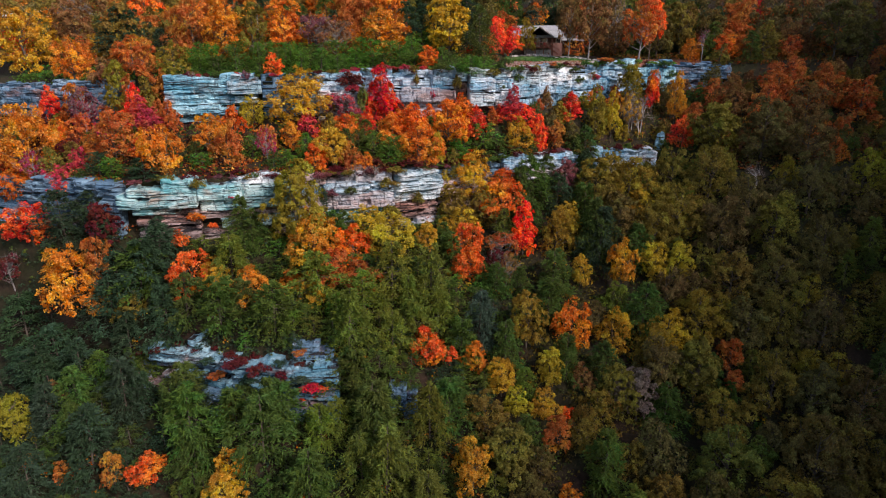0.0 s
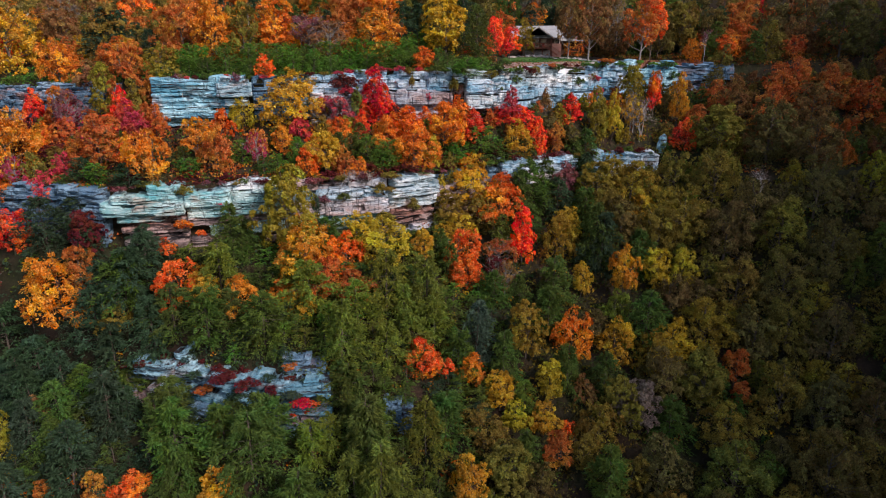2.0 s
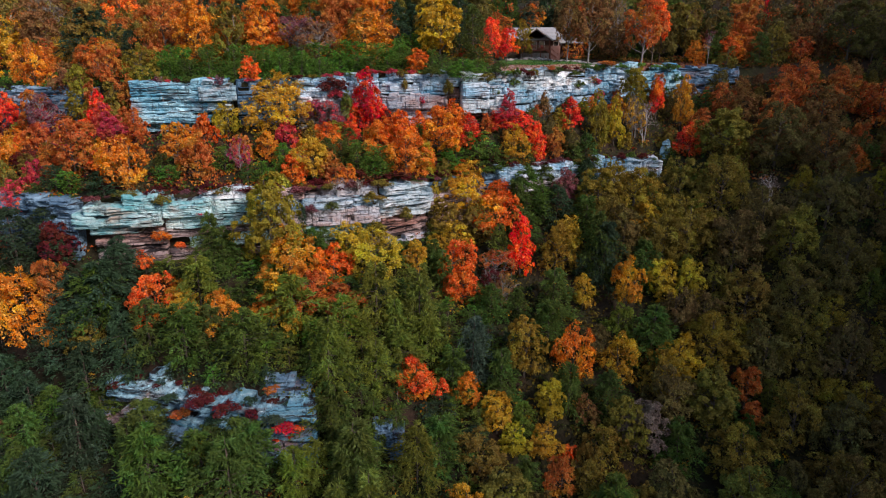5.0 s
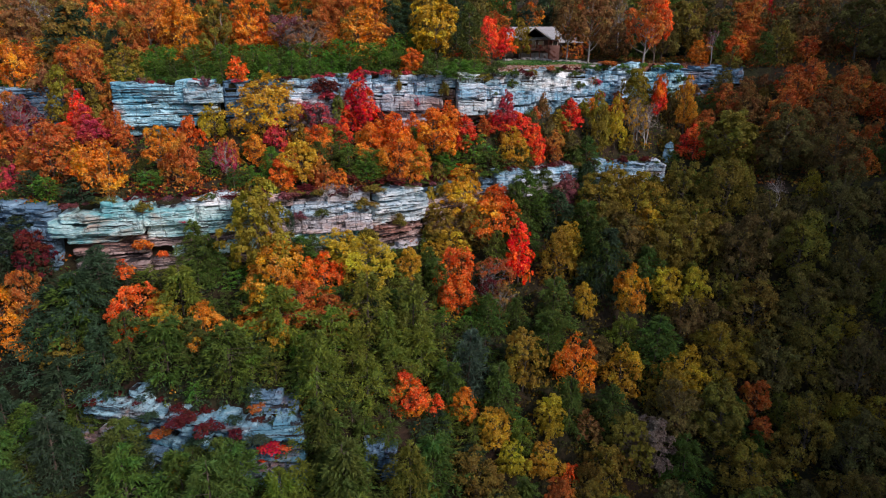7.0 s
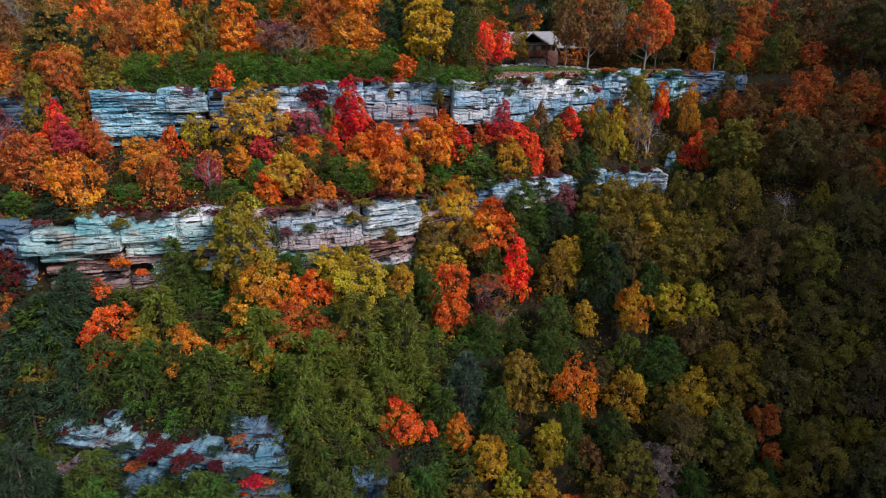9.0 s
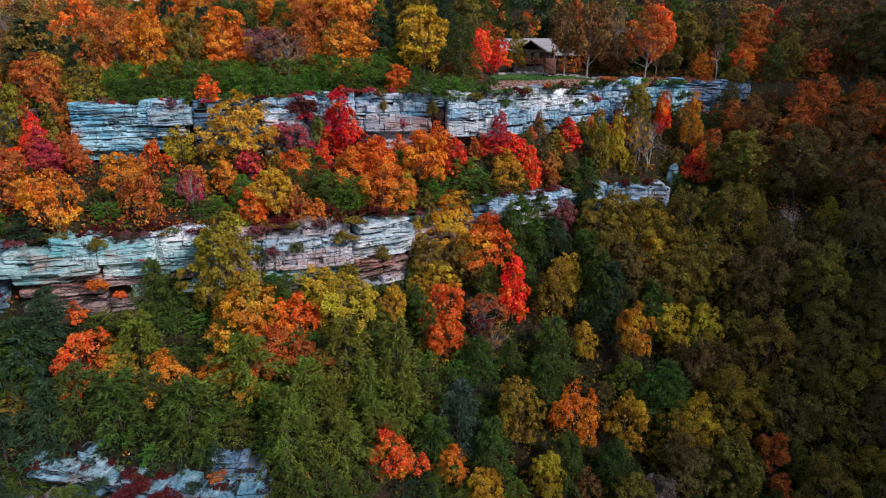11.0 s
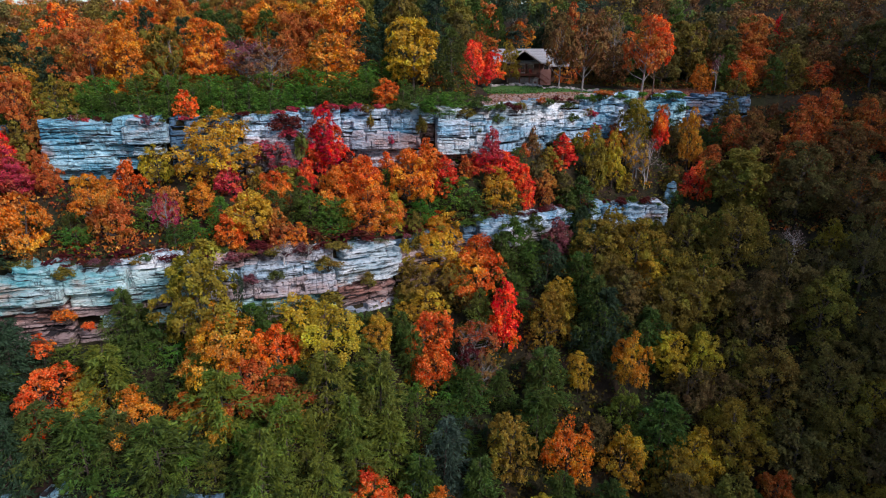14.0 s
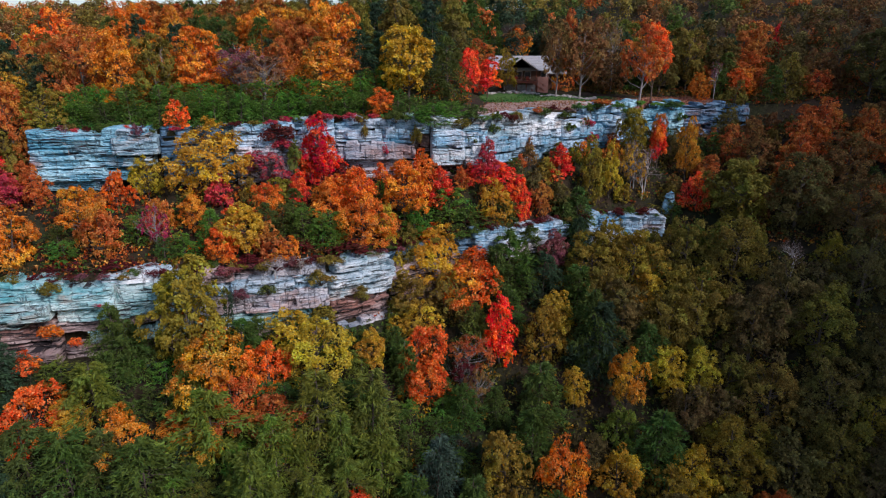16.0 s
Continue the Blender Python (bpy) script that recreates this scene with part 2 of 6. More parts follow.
def ground(x, y):
    """Height of the ground at a place in the plan (numbers or arrays)."""
    x, y = np.broadcast_arrays(np.asarray(x, float), np.asarray(y, float))
    f = lambda v: np.interp(x, KX, v)
    yu, ym, yl = f(Y_UPPER), f(Y_MIDDLE), f(Y_LOWER)
    zu, zm, zl = f(Z_UPPER), f(Z_MIDDLE), f(Z_LOWER)
    nodes = [(yl * 0 - 4000, yl * 0 - 40), (yl * 0 - 60, yl * 0 - 24), (yl * 0 + 35, yl * 0 - 20), (yl - 2.2, f(Z_LOWER_FOOT)), (yl + 0.9, f(Z_LOWER_FOOT) + 0.4 * np.clip(zl - f(Z_LOWER_FOOT), 0, 1)), (yl + 1.9, zl - 0.1),
             (ym - 2.2, f(Z_MIDDLE_FOOT)), (ym + 1.2, f(Z_MIDDLE_FOOT) + 0.3), (ym + 2.2, zm - 0.15),
             (yu - 2.2, f(Z_UPPER_FOOT)), (yu + 1.2, f(Z_UPPER_FOOT) + 0.3), (yu + 2.2, zu - 0.15), (yu + np.interp(x, [-20, 0, 8, 45, 60], [12, 14, 34, 34, 16]), zu + 2.5),
             (yu + 60, 0.5 * zu + 0.5 * f(Z_RIDGE) + 1), (yu * 0 + 265, f(Z_RIDGE)), (yu * 0 + 330, f(Z_RIDGE) - 6), (yu * 0 + 700, yu * 0 + 10), (yu * 0 + 4000, yu * 0 - 40)]
    z = nodes[0][1].copy()
    for (ya, za), (yb, zb) in zip(nodes[:-1], nodes[1:]):
        u = np.clip((y - ya) / (yb - ya), 0, 1)
        z = np.where(y > ya, za + (zb - za) * u, z)
    # Unseen hill added on the right, only to shade that side of the slope.
    rise = np.clip((x - 82) / 75, 0, 1)
    shade_hill = 132 * rise * rise * (3 - 2 * rise) * np.clip((250 - y) / 120, 0, 1) * np.clip((x * 0 + 620 - x) / 300, 0, 1)
    z = np.maximum(z, shade_hill * np.clip((y + 320) / 160, 0, 1))
    return z + 0.25 * np.sin(x * 0.41 + 1.3 * np.sin(y * 0.23)) * np.cos(y * 0.37 + 0.7 * np.sin(x * 0.19))


# ---- building helpers ----
def mesh_from(name, verts, faces, material, smooth=False):
    me = bpy.data.meshes.new(name)
    me.from_pydata([tuple(map(float, v)) for v in verts] if not isinstance(verts, list) else verts, [], faces)
    me.materials.append(material)
    if smooth:
        me.polygons.foreach_set("use_smooth", [True] * len(me.polygons))
    me.update()
    return me


def quads_mesh(name, quads, material, tint=None):
    """Loose leaves as one mesh: quads is (n, k, 3), k corners each."""
    n, k = quads.shape[:2]
    me = bpy.data.meshes.new(name)
    me.vertices.add(n * k)
    me.vertices.foreach_set("co", quads.reshape(-1).astype(np.float32))
    me.loops.add(n * k)
    me.loops.foreach_set("vertex_index", np.arange(n * k, dtype=np.int32))
    me.polygons.add(n)
    me.polygons.foreach_set("loop_start", np.arange(0, n * k, k, dtype=np.int32))
    me.polygons.foreach_set("loop_total", np.full(n, k, dtype=np.int32))
    me.materials.append(material)
    if tint is not None:
        layer = me.attributes.new("tint", "FLOAT_COLOR", "POINT")
        layer.data.foreach_set("color", np.repeat(np.c_[tint, np.ones(n)], k, axis=0).reshape(-1).astype(np.float32))
    me.update(calc_edges=True)
    return me


def part(name, me, parent, label=""):
    ob = new(name, me)
    ob.parent = parent
    return tagged(ob, label)


def unit(v):
    return v / np.maximum(np.linalg.norm(v, axis=-1, keepdims=True), 1e-9)


def leaves(rng, centres, normals, size, long=1.1):
    """A pointed leaf at each centre, facing its normal, size across."""
    n = len(centres)
    nrm = unit(normals)
    side = unit(np.cross(nrm, unit(rng.normal(size=(n, 3)))))
    up = np.cross(nrm, side)
    s = (size * rng.uniform(0.65, 1.35, n))[:, None] / 2
    return np.stack([centres + up * s * long, centres + side * s - up * s * 0.6, centres - side * s - up * s * 0.6], 1)


def limb(verts, faces, a, b, ra, rb, sides=5):
    """A tapered limb from a to b, added to the lists."""
    a, b = Vector(a), Vector(b)
    d = (b - a).normalized()
    u = d.orthogonal().normalized()
    w = d.cross(u)
    k = len(verts)
    for c, r in ((a, ra), (b, rb)):
        for i in range(sides):
            g = 2 * math.pi * i / sides
            verts.append(tuple(c + (u * math.cos(g) + w * math.sin(g)) * r))
    for i in range(sides):
        j = (i + 1) % sides
        faces.append((k + i, k + j, k + sides + j, k + sides + i))
    faces.append(tuple(range(k + sides, k + 2 * sides)))


# ---- trees: crowns one wide and trunks one high, set to size where they stand ----
def broadleaf(seed, sprays, per_spray, size, low=0.2, point=0.5, thin=0.0, asp=1.0, heads=6, pale=False):
    """A crown of several uneven heads, each hung with flat sprays of leaves. point: 0 a round head, 1 a spire; asp: how far it will be drawn out upwards."""
    rng = np.random.default_rng(seed)
    verts, faces = [], []
    tall = (1 - low) * asp
    h = np.r_[0.42, (np.arange(heads) + rng.uniform(0.1, 0.9, heads)) / heads]
    turn = rng.uniform(0, 2 * math.pi) + np.arange(heads + 1) * 2.4 + rng.normal(size=heads + 1) * 0.5
    ball = np.sqrt(np.clip(1 - (2 * h - 0.8) ** 2 / 1.5, 0.05, 1))
    spire = np.clip(1.1 - h, 0.06, 1) ** 0.8 * np.clip((h + 0.35) / 0.5, 0, 1)
    wide = (1 - point) * ball + point * spire
    r = np.r_[0.34, rng.uniform(0.17, 0.29, heads)] * (0.35 + 0.65 * wide)
    off = np.r_[0.02, rng.uniform(0.55, 1.05, heads)] * np.maximum(0.52 * wide - r * 0.72, 0.03)
    hc = np.c_[np.cos(turn) * off, np.sin(turn) * off, low * asp + 0.1 * tall + h * tall * 0.72]
    hr = np.c_[r, r, r * np.where(np.arange(heads + 1) == 0, min(1.25, max(0.8, tall)), rng.uniform(0.75, 1.05, heads + 1))]
    share = r ** 2 / (r ** 2).sum()
    which = rng.choice(heads + 1, sprays * 3, p=share)
    e = unit(rng.normal(size=(sprays * 3, 3)) + (0, 0, 0.45))
    c = hc[which] + e * hr[which] * rng.uniform(0.80, 1.08, (sprays * 3, 1))
    inside = np.zeros(len(c), bool)
    for i in range(heads + 1):
        inside |= (np.linalg.norm((c - hc[i]) / hr[i], axis=1) < 0.78)
    c, e = c[~inside][:sprays], e[~inside][:sprays]
    n = len(c)
    flat = unit(e * 0.55 + (0, 0, 0.75) + rng.normal(size=(n, 3)) * 0.28)
    u = unit(np.cross(flat, rng.normal(size=(n, 3))))
    v = np.cross(flat, u)
    rad = rng.uniform(0.040, 0.085, n) * (1.25 if thin else 1.0)
    g = rng.uniform(0, 2 * math.pi, (n, per_spray))
    q = np.sqrt(rng.uniform(0, 1, (n, per_spray))) * rng.uniform(0.75, 1.2, (n, per_spray))
    a, b = q * np.cos(g) * rad[:, None], q * np.sin(g) * rad[:, None] * rng.uniform(0.55, 1.0, (n, 1))
    lift = (0.012 - 0.35 * q * q * rad[:, None]) + rng.normal(size=(n, per_spray)) * 0.013
    pts = c[:, None] + u[:, None] * a[..., None] + v[:, None] * b[..., None] + flat[:, None] * lift[..., None]
    nrm = flat[:, None] * 0.8 + e[:, None] * 0.35 + rng.normal(size=pts.shape) * 0.42
    tris = [leaves(rng, pts.reshape(-1, 3), nrm.reshape(-1, 3), size)]
    if not thin:
        k = sprays * 7
        w = rng.choice(heads + 1, k, p=share)
        inner = hc[w] + unit(rng.normal(size=(k, 3))) * hr[w] * rng.uniform(0.45, 0.86, (k, 1))
        tris.append(leaves(rng, inner, rng.normal(size=inner.shape) + (0, 0, 0.5), size * 1.35))
    tris = np.concatenate(tris)
    grow = 0.5 / np.percentile(np.hypot(tris[..., 0], tris[..., 1]), 95)
    top, foot = np.percentile(tris[..., 2], [99.5, 2])
    stretch = (asp - low * asp) / (top - foot)
    tris = (tris - (0, 0, foot)) * (grow, grow, stretch) + (0, 0, low * asp)
    hc, c = ((p - (0, 0, foot)) * (grow, grow, stretch) + (0, 0, low * asp) for p in (hc, c))
    tris[..., 2] /= asp
    bend = rng.normal(size=2) * 0.03
    fork = (bend[0], bend[1], 0.36)
    limb(verts, faces, (0, 0, -0.08), fork, 0.024, 0.016, 7)
    limb(verts, faces, fork, (bend[0] * 2, bend[1] * 2, 0.85), 0.016, 0.004)
    ends = np.concatenate([hc, c[:: 3 if thin else 9]]) / (1, 1, asp)
    for i, p in enumerate(ends):
        start = np.array([bend[0], bend[1], min(0.75, max(0.18, p[2] - 0.22))])
        knee = start * 0.45 + p * 0.55 - (0, 0, 0.03)
        limb(verts, faces, start, knee, 0.009, 0.006, 4)
        limb(verts, faces, knee, p, 0.006, 0.003, 3)
        if thin:
            for _ in range(4):
                limb(verts, faces, p * 0.8 + knee * 0.2, p + rng.normal(size=3) * 0.10 + (0, 0, 0.05), 0.004, 0.0015, 3)
    return mesh_from("trunk", verts, faces, PALE_BARK if thin or pale else BARK), quads_mesh("crown", tris, LEAF)


def pine(seed, boughs, twigs, low, droop, full=0.5):
    """An uneven feathery crown: boughs set with twigs of needles to both sides, herringbone fashion. full: 0 a spire, 1 a round head."""
    rng = np.random.default_rng(seed)
    verts, faces = [], []
    lean = rng.normal(size=2) * 0.03
    limb(verts, faces, (0, 0, -0.08), (lean[0], lean[1], 0.55), 0.018, 0.012, 7)
    limb(verts, faces, (lean[0], lean[1], 0.55), (lean[0] * 1.3, lean[1] * 1.3, 0.96), 0.012, 0.003, 5)
    cs, ds, ls = [], [], []
    for i in range(boughs):
        u = (math.floor(i / 4) + rng.uniform(0.0, 0.9)) / math.ceil(boughs / 4)
        g = i * 2.4 + rng.uniform(-0.6, 0.6)
        reach = 0.5 * ((1 - full) * min(1.0, (1.06 - u) * 1.25) + full * max(0.1, 1 - u ** 2.6) ** 0.6) * (0.72 + 0.28 * min(1, u / 0.22))
        length = reach * rng.uniform(0.5, 1.2) * (1 + 0.22 * math.sin(2 * g + seed) + 0.15 * math.sin(9 * u + seed))
        way = np.array([math.cos(g), math.sin(g), 0.0])
        across = np.array([-way[1], way[0], 0.0])
        root = np.array([lean[0] * (1 + 0.3 * u), lean[1] * (1 + 0.3 * u), low + (0.95 - low) * u])
        rise = 0.30 * u - droop

        def along(f):
            return root + way * length * f[:, None] + np.c_[f * 0, f * 0, length * (rise * f + 0.16 * f * (1 - f))]

        tip = along(np.array([1.0]))[0]
        limb(verts, faces, root, root * 0.25 + tip * 0.75, 0.004, 0.0015, 3)
        f = np.repeat(rng.uniform(0.06, 1.0, twigs) ** 0.7, 4)
        side = np.repeat(rng.choice([-1.0, 1.0], twigs), 4)
        out = unit(way * (0.75 + 0.6 * f[:, None]) + across * (side * rng.uniform(0.5, 1.1, len(f)))[:, None] + np.c_[f * 0, f * 0, rng.normal(size=len(f)) * 0.22 + 0.16 - 0.25 * f])
        span = np.tile([0.1, 0.4, 0.7, 1.0], twigs) * (0.10 + 0.34 * length) * (1.15 - 0.70 * f) * rng.uniform(0.7, 1.2, len(f))
        c = along(f) + out * span[:, None] + rng.normal(size=(len(f), 3)) * 0.014 - np.c_[f * 0, f * 0, 0.35 * span * span / 0.12]
        cs.append(c)
        ds.append(unit(out + rng.normal(size=c.shape) * 0.30 + (0, 0, -0.06)))
        ls.append(rng.uniform(0.042, 0.080, len(f)))
    cs, ds, ls = np.concatenate(cs), np.concatenate(ds), np.concatenate(ls)[:, None]
    w = unit(np.cross(ds, rng.normal(size=ds.shape) * 0.45 + (0, 0, 1))) * ls * 0.20
    tris = np.stack([cs - w - ds * ls * 0.3, cs + ds * ls * 0.8, cs + w - ds * ls * 0.3], 1)
    return mesh_from("trunk", verts, faces, BARK), quads_mesh("crown", tris, NEEDLE)


def bare(seed):
    rng = np.random.default_rng(seed)
    verts, faces, twigs = [], [], []

    def grow(a, way, length, r, depth):
        b = a + way * length
        limb(verts, faces, a, b, r, r * 0.62, 5 if depth < 2 else 3)
        if depth == 5:
            twigs.append(b)
            return
        for _ in range(3 if depth in (1, 2) else 2):
            d = unit(way + rng.normal(size=3) * (0.42 + 0.06 * depth) + (0, 0, 0.12))
            grow(b, d, length * rng.uniform(0.6, 0.85), r * 0.6, depth + 1)

    grow(np.array([0, 0, -0.05]), unit(np.array([rng.normal() * 0.08, rng.normal() * 0.08, 1])), 0.3, 0.022, 0)
    c = np.repeat(np.array(twigs), 4, 0)
    c = c + rng.normal(size=c.shape) * 0.05
    return mesh_from("trunk", verts, faces, DEAD_WOOD), quads_mesh("crown", leaves(rng, c, rng.normal(size=c.shape), 0.035), LEAF)


def bush(seed, lobes, per_lobe, size):
    rng = np.random.default_rng(seed)
    verts, faces, cs, ns = [], [], [], []
    for _ in range(lobes):
        g, rad = rng.uniform(0, 2 * math.pi), math.sqrt(rng.uniform(0, 1)) * 0.34
        c = np.array([math.cos(g) * rad, math.sin(g) * rad, rng.uniform(0.25, 0.75) * (1 - rad)])
        e = unit(rng.normal(size=(per_lobe, 3)) + (0, 0, 0.5))
        cs.append(c + e * rng.uniform(0.1, 0.2) * rng.uniform(0.5, 1.1, per_lobe)[:, None])
        ns.append(e + rng.normal(size=e.shape) * 0.5)
        limb(verts, faces, (0, 0, -0.1), c, 0.015, 0.005, 3)
    return mesh_from("stem", verts, faces, BARK), quads_mesh("crown", leaves(rng, np.concatenate(cs), np.concatenate(ns), size), LEAF)


FORMS = {
    "oak": [broadleaf(11 + i, 120, 52, 0.027, 0.04, 0.12, heads=7) for i in range(7)],
    "maple": [broadleaf(31 + i, 120, 52, 0.027, 0.04, 0.3, heads=6) for i in range(7)],
    "grand": [broadleaf(231 + i, 150, 68, 0.0215, 0.04, 0.15, heads=8) for i in range(5)],
    "filler": [broadleaf(171 + i, 100, 42, 0.030, 0.03, 0.22, heads=6) for i in range(7)],
    "small": [broadleaf(51 + i, 62, 40, 0.042, 0.02, 0.35, heads=5) for i in range(5)],
    "tall": [broadleaf(191 + i, 135, 62, 0.029, 0.2, 0.25, 0.0, 1.35, heads=8) for i in range(5)],
    "thin": [broadleaf(71 + i, 84, 40, 0.030, 0.28, 0.15, 1.0, heads=6) for i in range(3)],
    "stand": [broadleaf(251 + i, 120, 52, 0.032, 0.34, 0.1, 0.0, 1.45, heads=7, pale=True) for i in range(3)],
    "cone": [broadleaf(211 + i, 120, 44, 0.034, 0.10, 0.95, 0.0, 1.4, heads=13) for i in range(3)],
    "taller": [broadleaf(201 + i, 120, 56, 0.036, 0.35, 0.3, 0.0, 1.7, heads=8) for i in range(4)],
    "pine": [pine(91 + i, 50, 22, 0.08, 0.16, 0.55) for i in range(7)],
    "pine_fill": [pine(101 + i, 48, 21, 0.04, 0.18, 0.6) for i in range(5)],
    "cedar": [pine(111 + i, 38, 17, 0.03, -0.3, 0.8) for i in range(5)],
    "cedar_small": [pine(121 + i, 28, 13, 0.03, -0.25, 0.8) for i in range(4)],
    "bare": [bare(131 + i) for i in range(3)],
    "shrub": [bush(151 + i, 12, 60, 0.07) for i in range(3)],
}
# leaf colours
TINT = {
    "vermilion": (0.9, 0.036, 0.003), "scarlet": (0.88, 0.062, 0.02), "crimson": (0.68, 0.016, 0.034), "pink": (0.6, 0.055, 0.095), "magenta": (0.42, 0.034, 0.095), "wine": (0.13, 0.022, 0.027),
    "flame": (0.85, 0.155, 0.018), "amber": (0.76, 0.225, 0.02), "rust": (0.54, 0.15, 0.032), "honey": (0.68, 0.265, 0.022), "gold": (0.63, 0.335, 0.026), "yellow": (0.54, 0.385, 0.032),
    "moss": (0.3, 0.235, 0.028), "olive": (0.230, 0.178, 0.033), "brown": (0.26, 0.13, 0.05), "dark": (0.168, 0.138, 0.043), "lime": (0.172, 0.222, 0.036), "green": (0.098, 0.155, 0.033),
    "blue": (0.080, 0.125, 0.090), "mauve": (0.24, 0.090, 0.115), "grey": (0.22, 0.17, 0.15), "coral": (0.9, 0.10, 0.035), "cedar": (0.125, 0.265, 0.038), "deep": (0.050, 0.098, 0.050),
}
SHADE = {
    "vermilion": "pure vivid red", "scarlet": "bright scarlet", "coral": "coral-red", "crimson": "deep crimson", "pink": "pinkish red", "magenta": "dull magenta", "wine": "dark wine-red", "flame": "flame-orange", "amber": "amber-orange",
    "rust": "rusty brown-orange", "honey": "honey-orange", "gold": "golden yellow-orange", "yellow": "mustard-yellow", "moss": "olive-gold", "olive": "olive-brown", "brown": "dry brown", "dark": "dark olive green",
    "lime": "fresh yellow-green", "green": "dark green", "blue": "blue-green", "mauve": "faded mauve", "grey": "few grey-brown", "cedar": "fresh green", "deep": "deep blue-green",
}
SORT = {
    "hickory": ("hickory_tree", "broad hickory tree with {} leaves on the slope", "tree"),
    "oak": ("oak_tree", "broad oak tree with {} leaves on the wooded slope", "tree"), "maple": ("maple_tree", "rounded maple tree with {} autumn leaves on the slope", "tree"),
    "thin": ("sparse_tree", "half-bare slender tree with {} leaves and pale limbs", "tree"), "pine": ("pine_tree", "tall pine tree with {} needles in loose layers", "tree"),
    "cedar": ("cedar_tree", "low bushy cedar with {} feathery foliage", "tree"), "bare": ("bare_tree", "leafless pale grey tree with {} twigs", "tree"),
    "shrub": ("shrub", "low shrub with {} leaves rooted in the rocky ledge", "shrub"),
}
planted = []


def plant(kind, tint, x, y, wide, high, foot=None, filler=False, form=None):
    """One tree with its trunk and crown, rooted in the ground."""
    rng = random.Random(f"{kind}{x:.1f}{y:.1f}")
    form = form or kind if form or kind not in ("oak", "maple", "hickory") else "cone" if high > 1.35 * wide and tint in ("vermilion", "scarlet", "coral", "crimson", "pink") else "taller" if high > 2.3 * wide else "tall" if high > 1.45 * wide else "small" if wide < 4.2 else "grand" if wide >= 7.8 and not filler and y < 128 else "filler" if filler or y > 128 or tint in ("dark", "brown", "grey") or x > 36 else "oak" if kind == "hickory" else kind
    if form == "pine" and (filler or tint == "deep"):
        form = "pine_fill"
    trunk, crown = rng.choice(FORMS[form])
    girth = wide * (1.12 if form in ("tall", "taller", "cone") else 1.2 if kind == "shrub" else 1.06 if filler else 1.02 if kind in ("pine", "cedar") else 1.16 if y > float(np.interp(x, KX, Y_MIDDLE)) else 1.08 if x > 8 else 1.18)
    if kind == "oak" and tint in ("gold", "yellow", "lime"):
        kind = "hickory"
    name, label, category = SORT[kind]
    tree = new(name)
    tree.matrix_world = Matrix.LocRotScale((x, y, foot if foot is not None else float(ground(x, y)) - 0.05), Euler((0, 0, rng.uniform(0, 6.28))), (girth, girth, high * 0.96))
    tagged(tree, label.format(SHADE[tint]), category, {"shrub": "shrubs on the ledges"}.get(kind, "trees on the hillside"))
    part("stem" if kind == "shrub" else "trunk", trunk, tree)
    top = part("crown", crown, tree)
    top.color = (*(min(1, c * rng.uniform(0.88, 1.12)) for c in TINT[tint]), 1)
    planted.append((x, y, wide))
    return tree


# ---- ground: one sheet to the horizon ----
def axis(lo, hi, step, far):
    inner = list(np.arange(lo, hi + 0.01, step))
    a, d = [], step
    v = lo
    while v > -far:
        d *= 1.35
        v -= d
        a.append(v)
    b, d, v = [], step, hi
    while v < far:
        d *= 1.35
        v += d
        b.append(v)
    return np.array(a[::-1] + inner + b)


gx, gy = axis(-110, 110, 1.25, 3600), axis(55, 270, 0.9, 3600)
GX, GY = np.meshgrid(gx, gy)
GZ = ground(GX, GY)
nx, ny = len(gx), len(gy)
gv = np.stack([GX, GY, GZ], -1).reshape(-1, 3)
idx = np.arange(nx * ny).reshape(ny, nx)
gf = np.stack([idx[:-1, :-1], idx[:-1, 1:], idx[1:, 1:], idx[1:, :-1]], -1).reshape(-1, 4)
tagged(new("ground", mesh_from("ground", gv.tolist(), gf.tolist(), MAT_GROUND, True)), "steep wooded hillside covered in brown leaf litter", "ground", kind="structure")


# ---- the rock ledges: beds of finely layered sandstone, cracked into slabs ----
def chance(a, b, c=0.0):
    """A number from -1 to 1 that belongs to a, b and c."""
    v = math.sin(a * 12.9898 + b * 78.233 + c * 37.719) * 43758.5453
    return 2 * (v - math.floor(v)) - 1


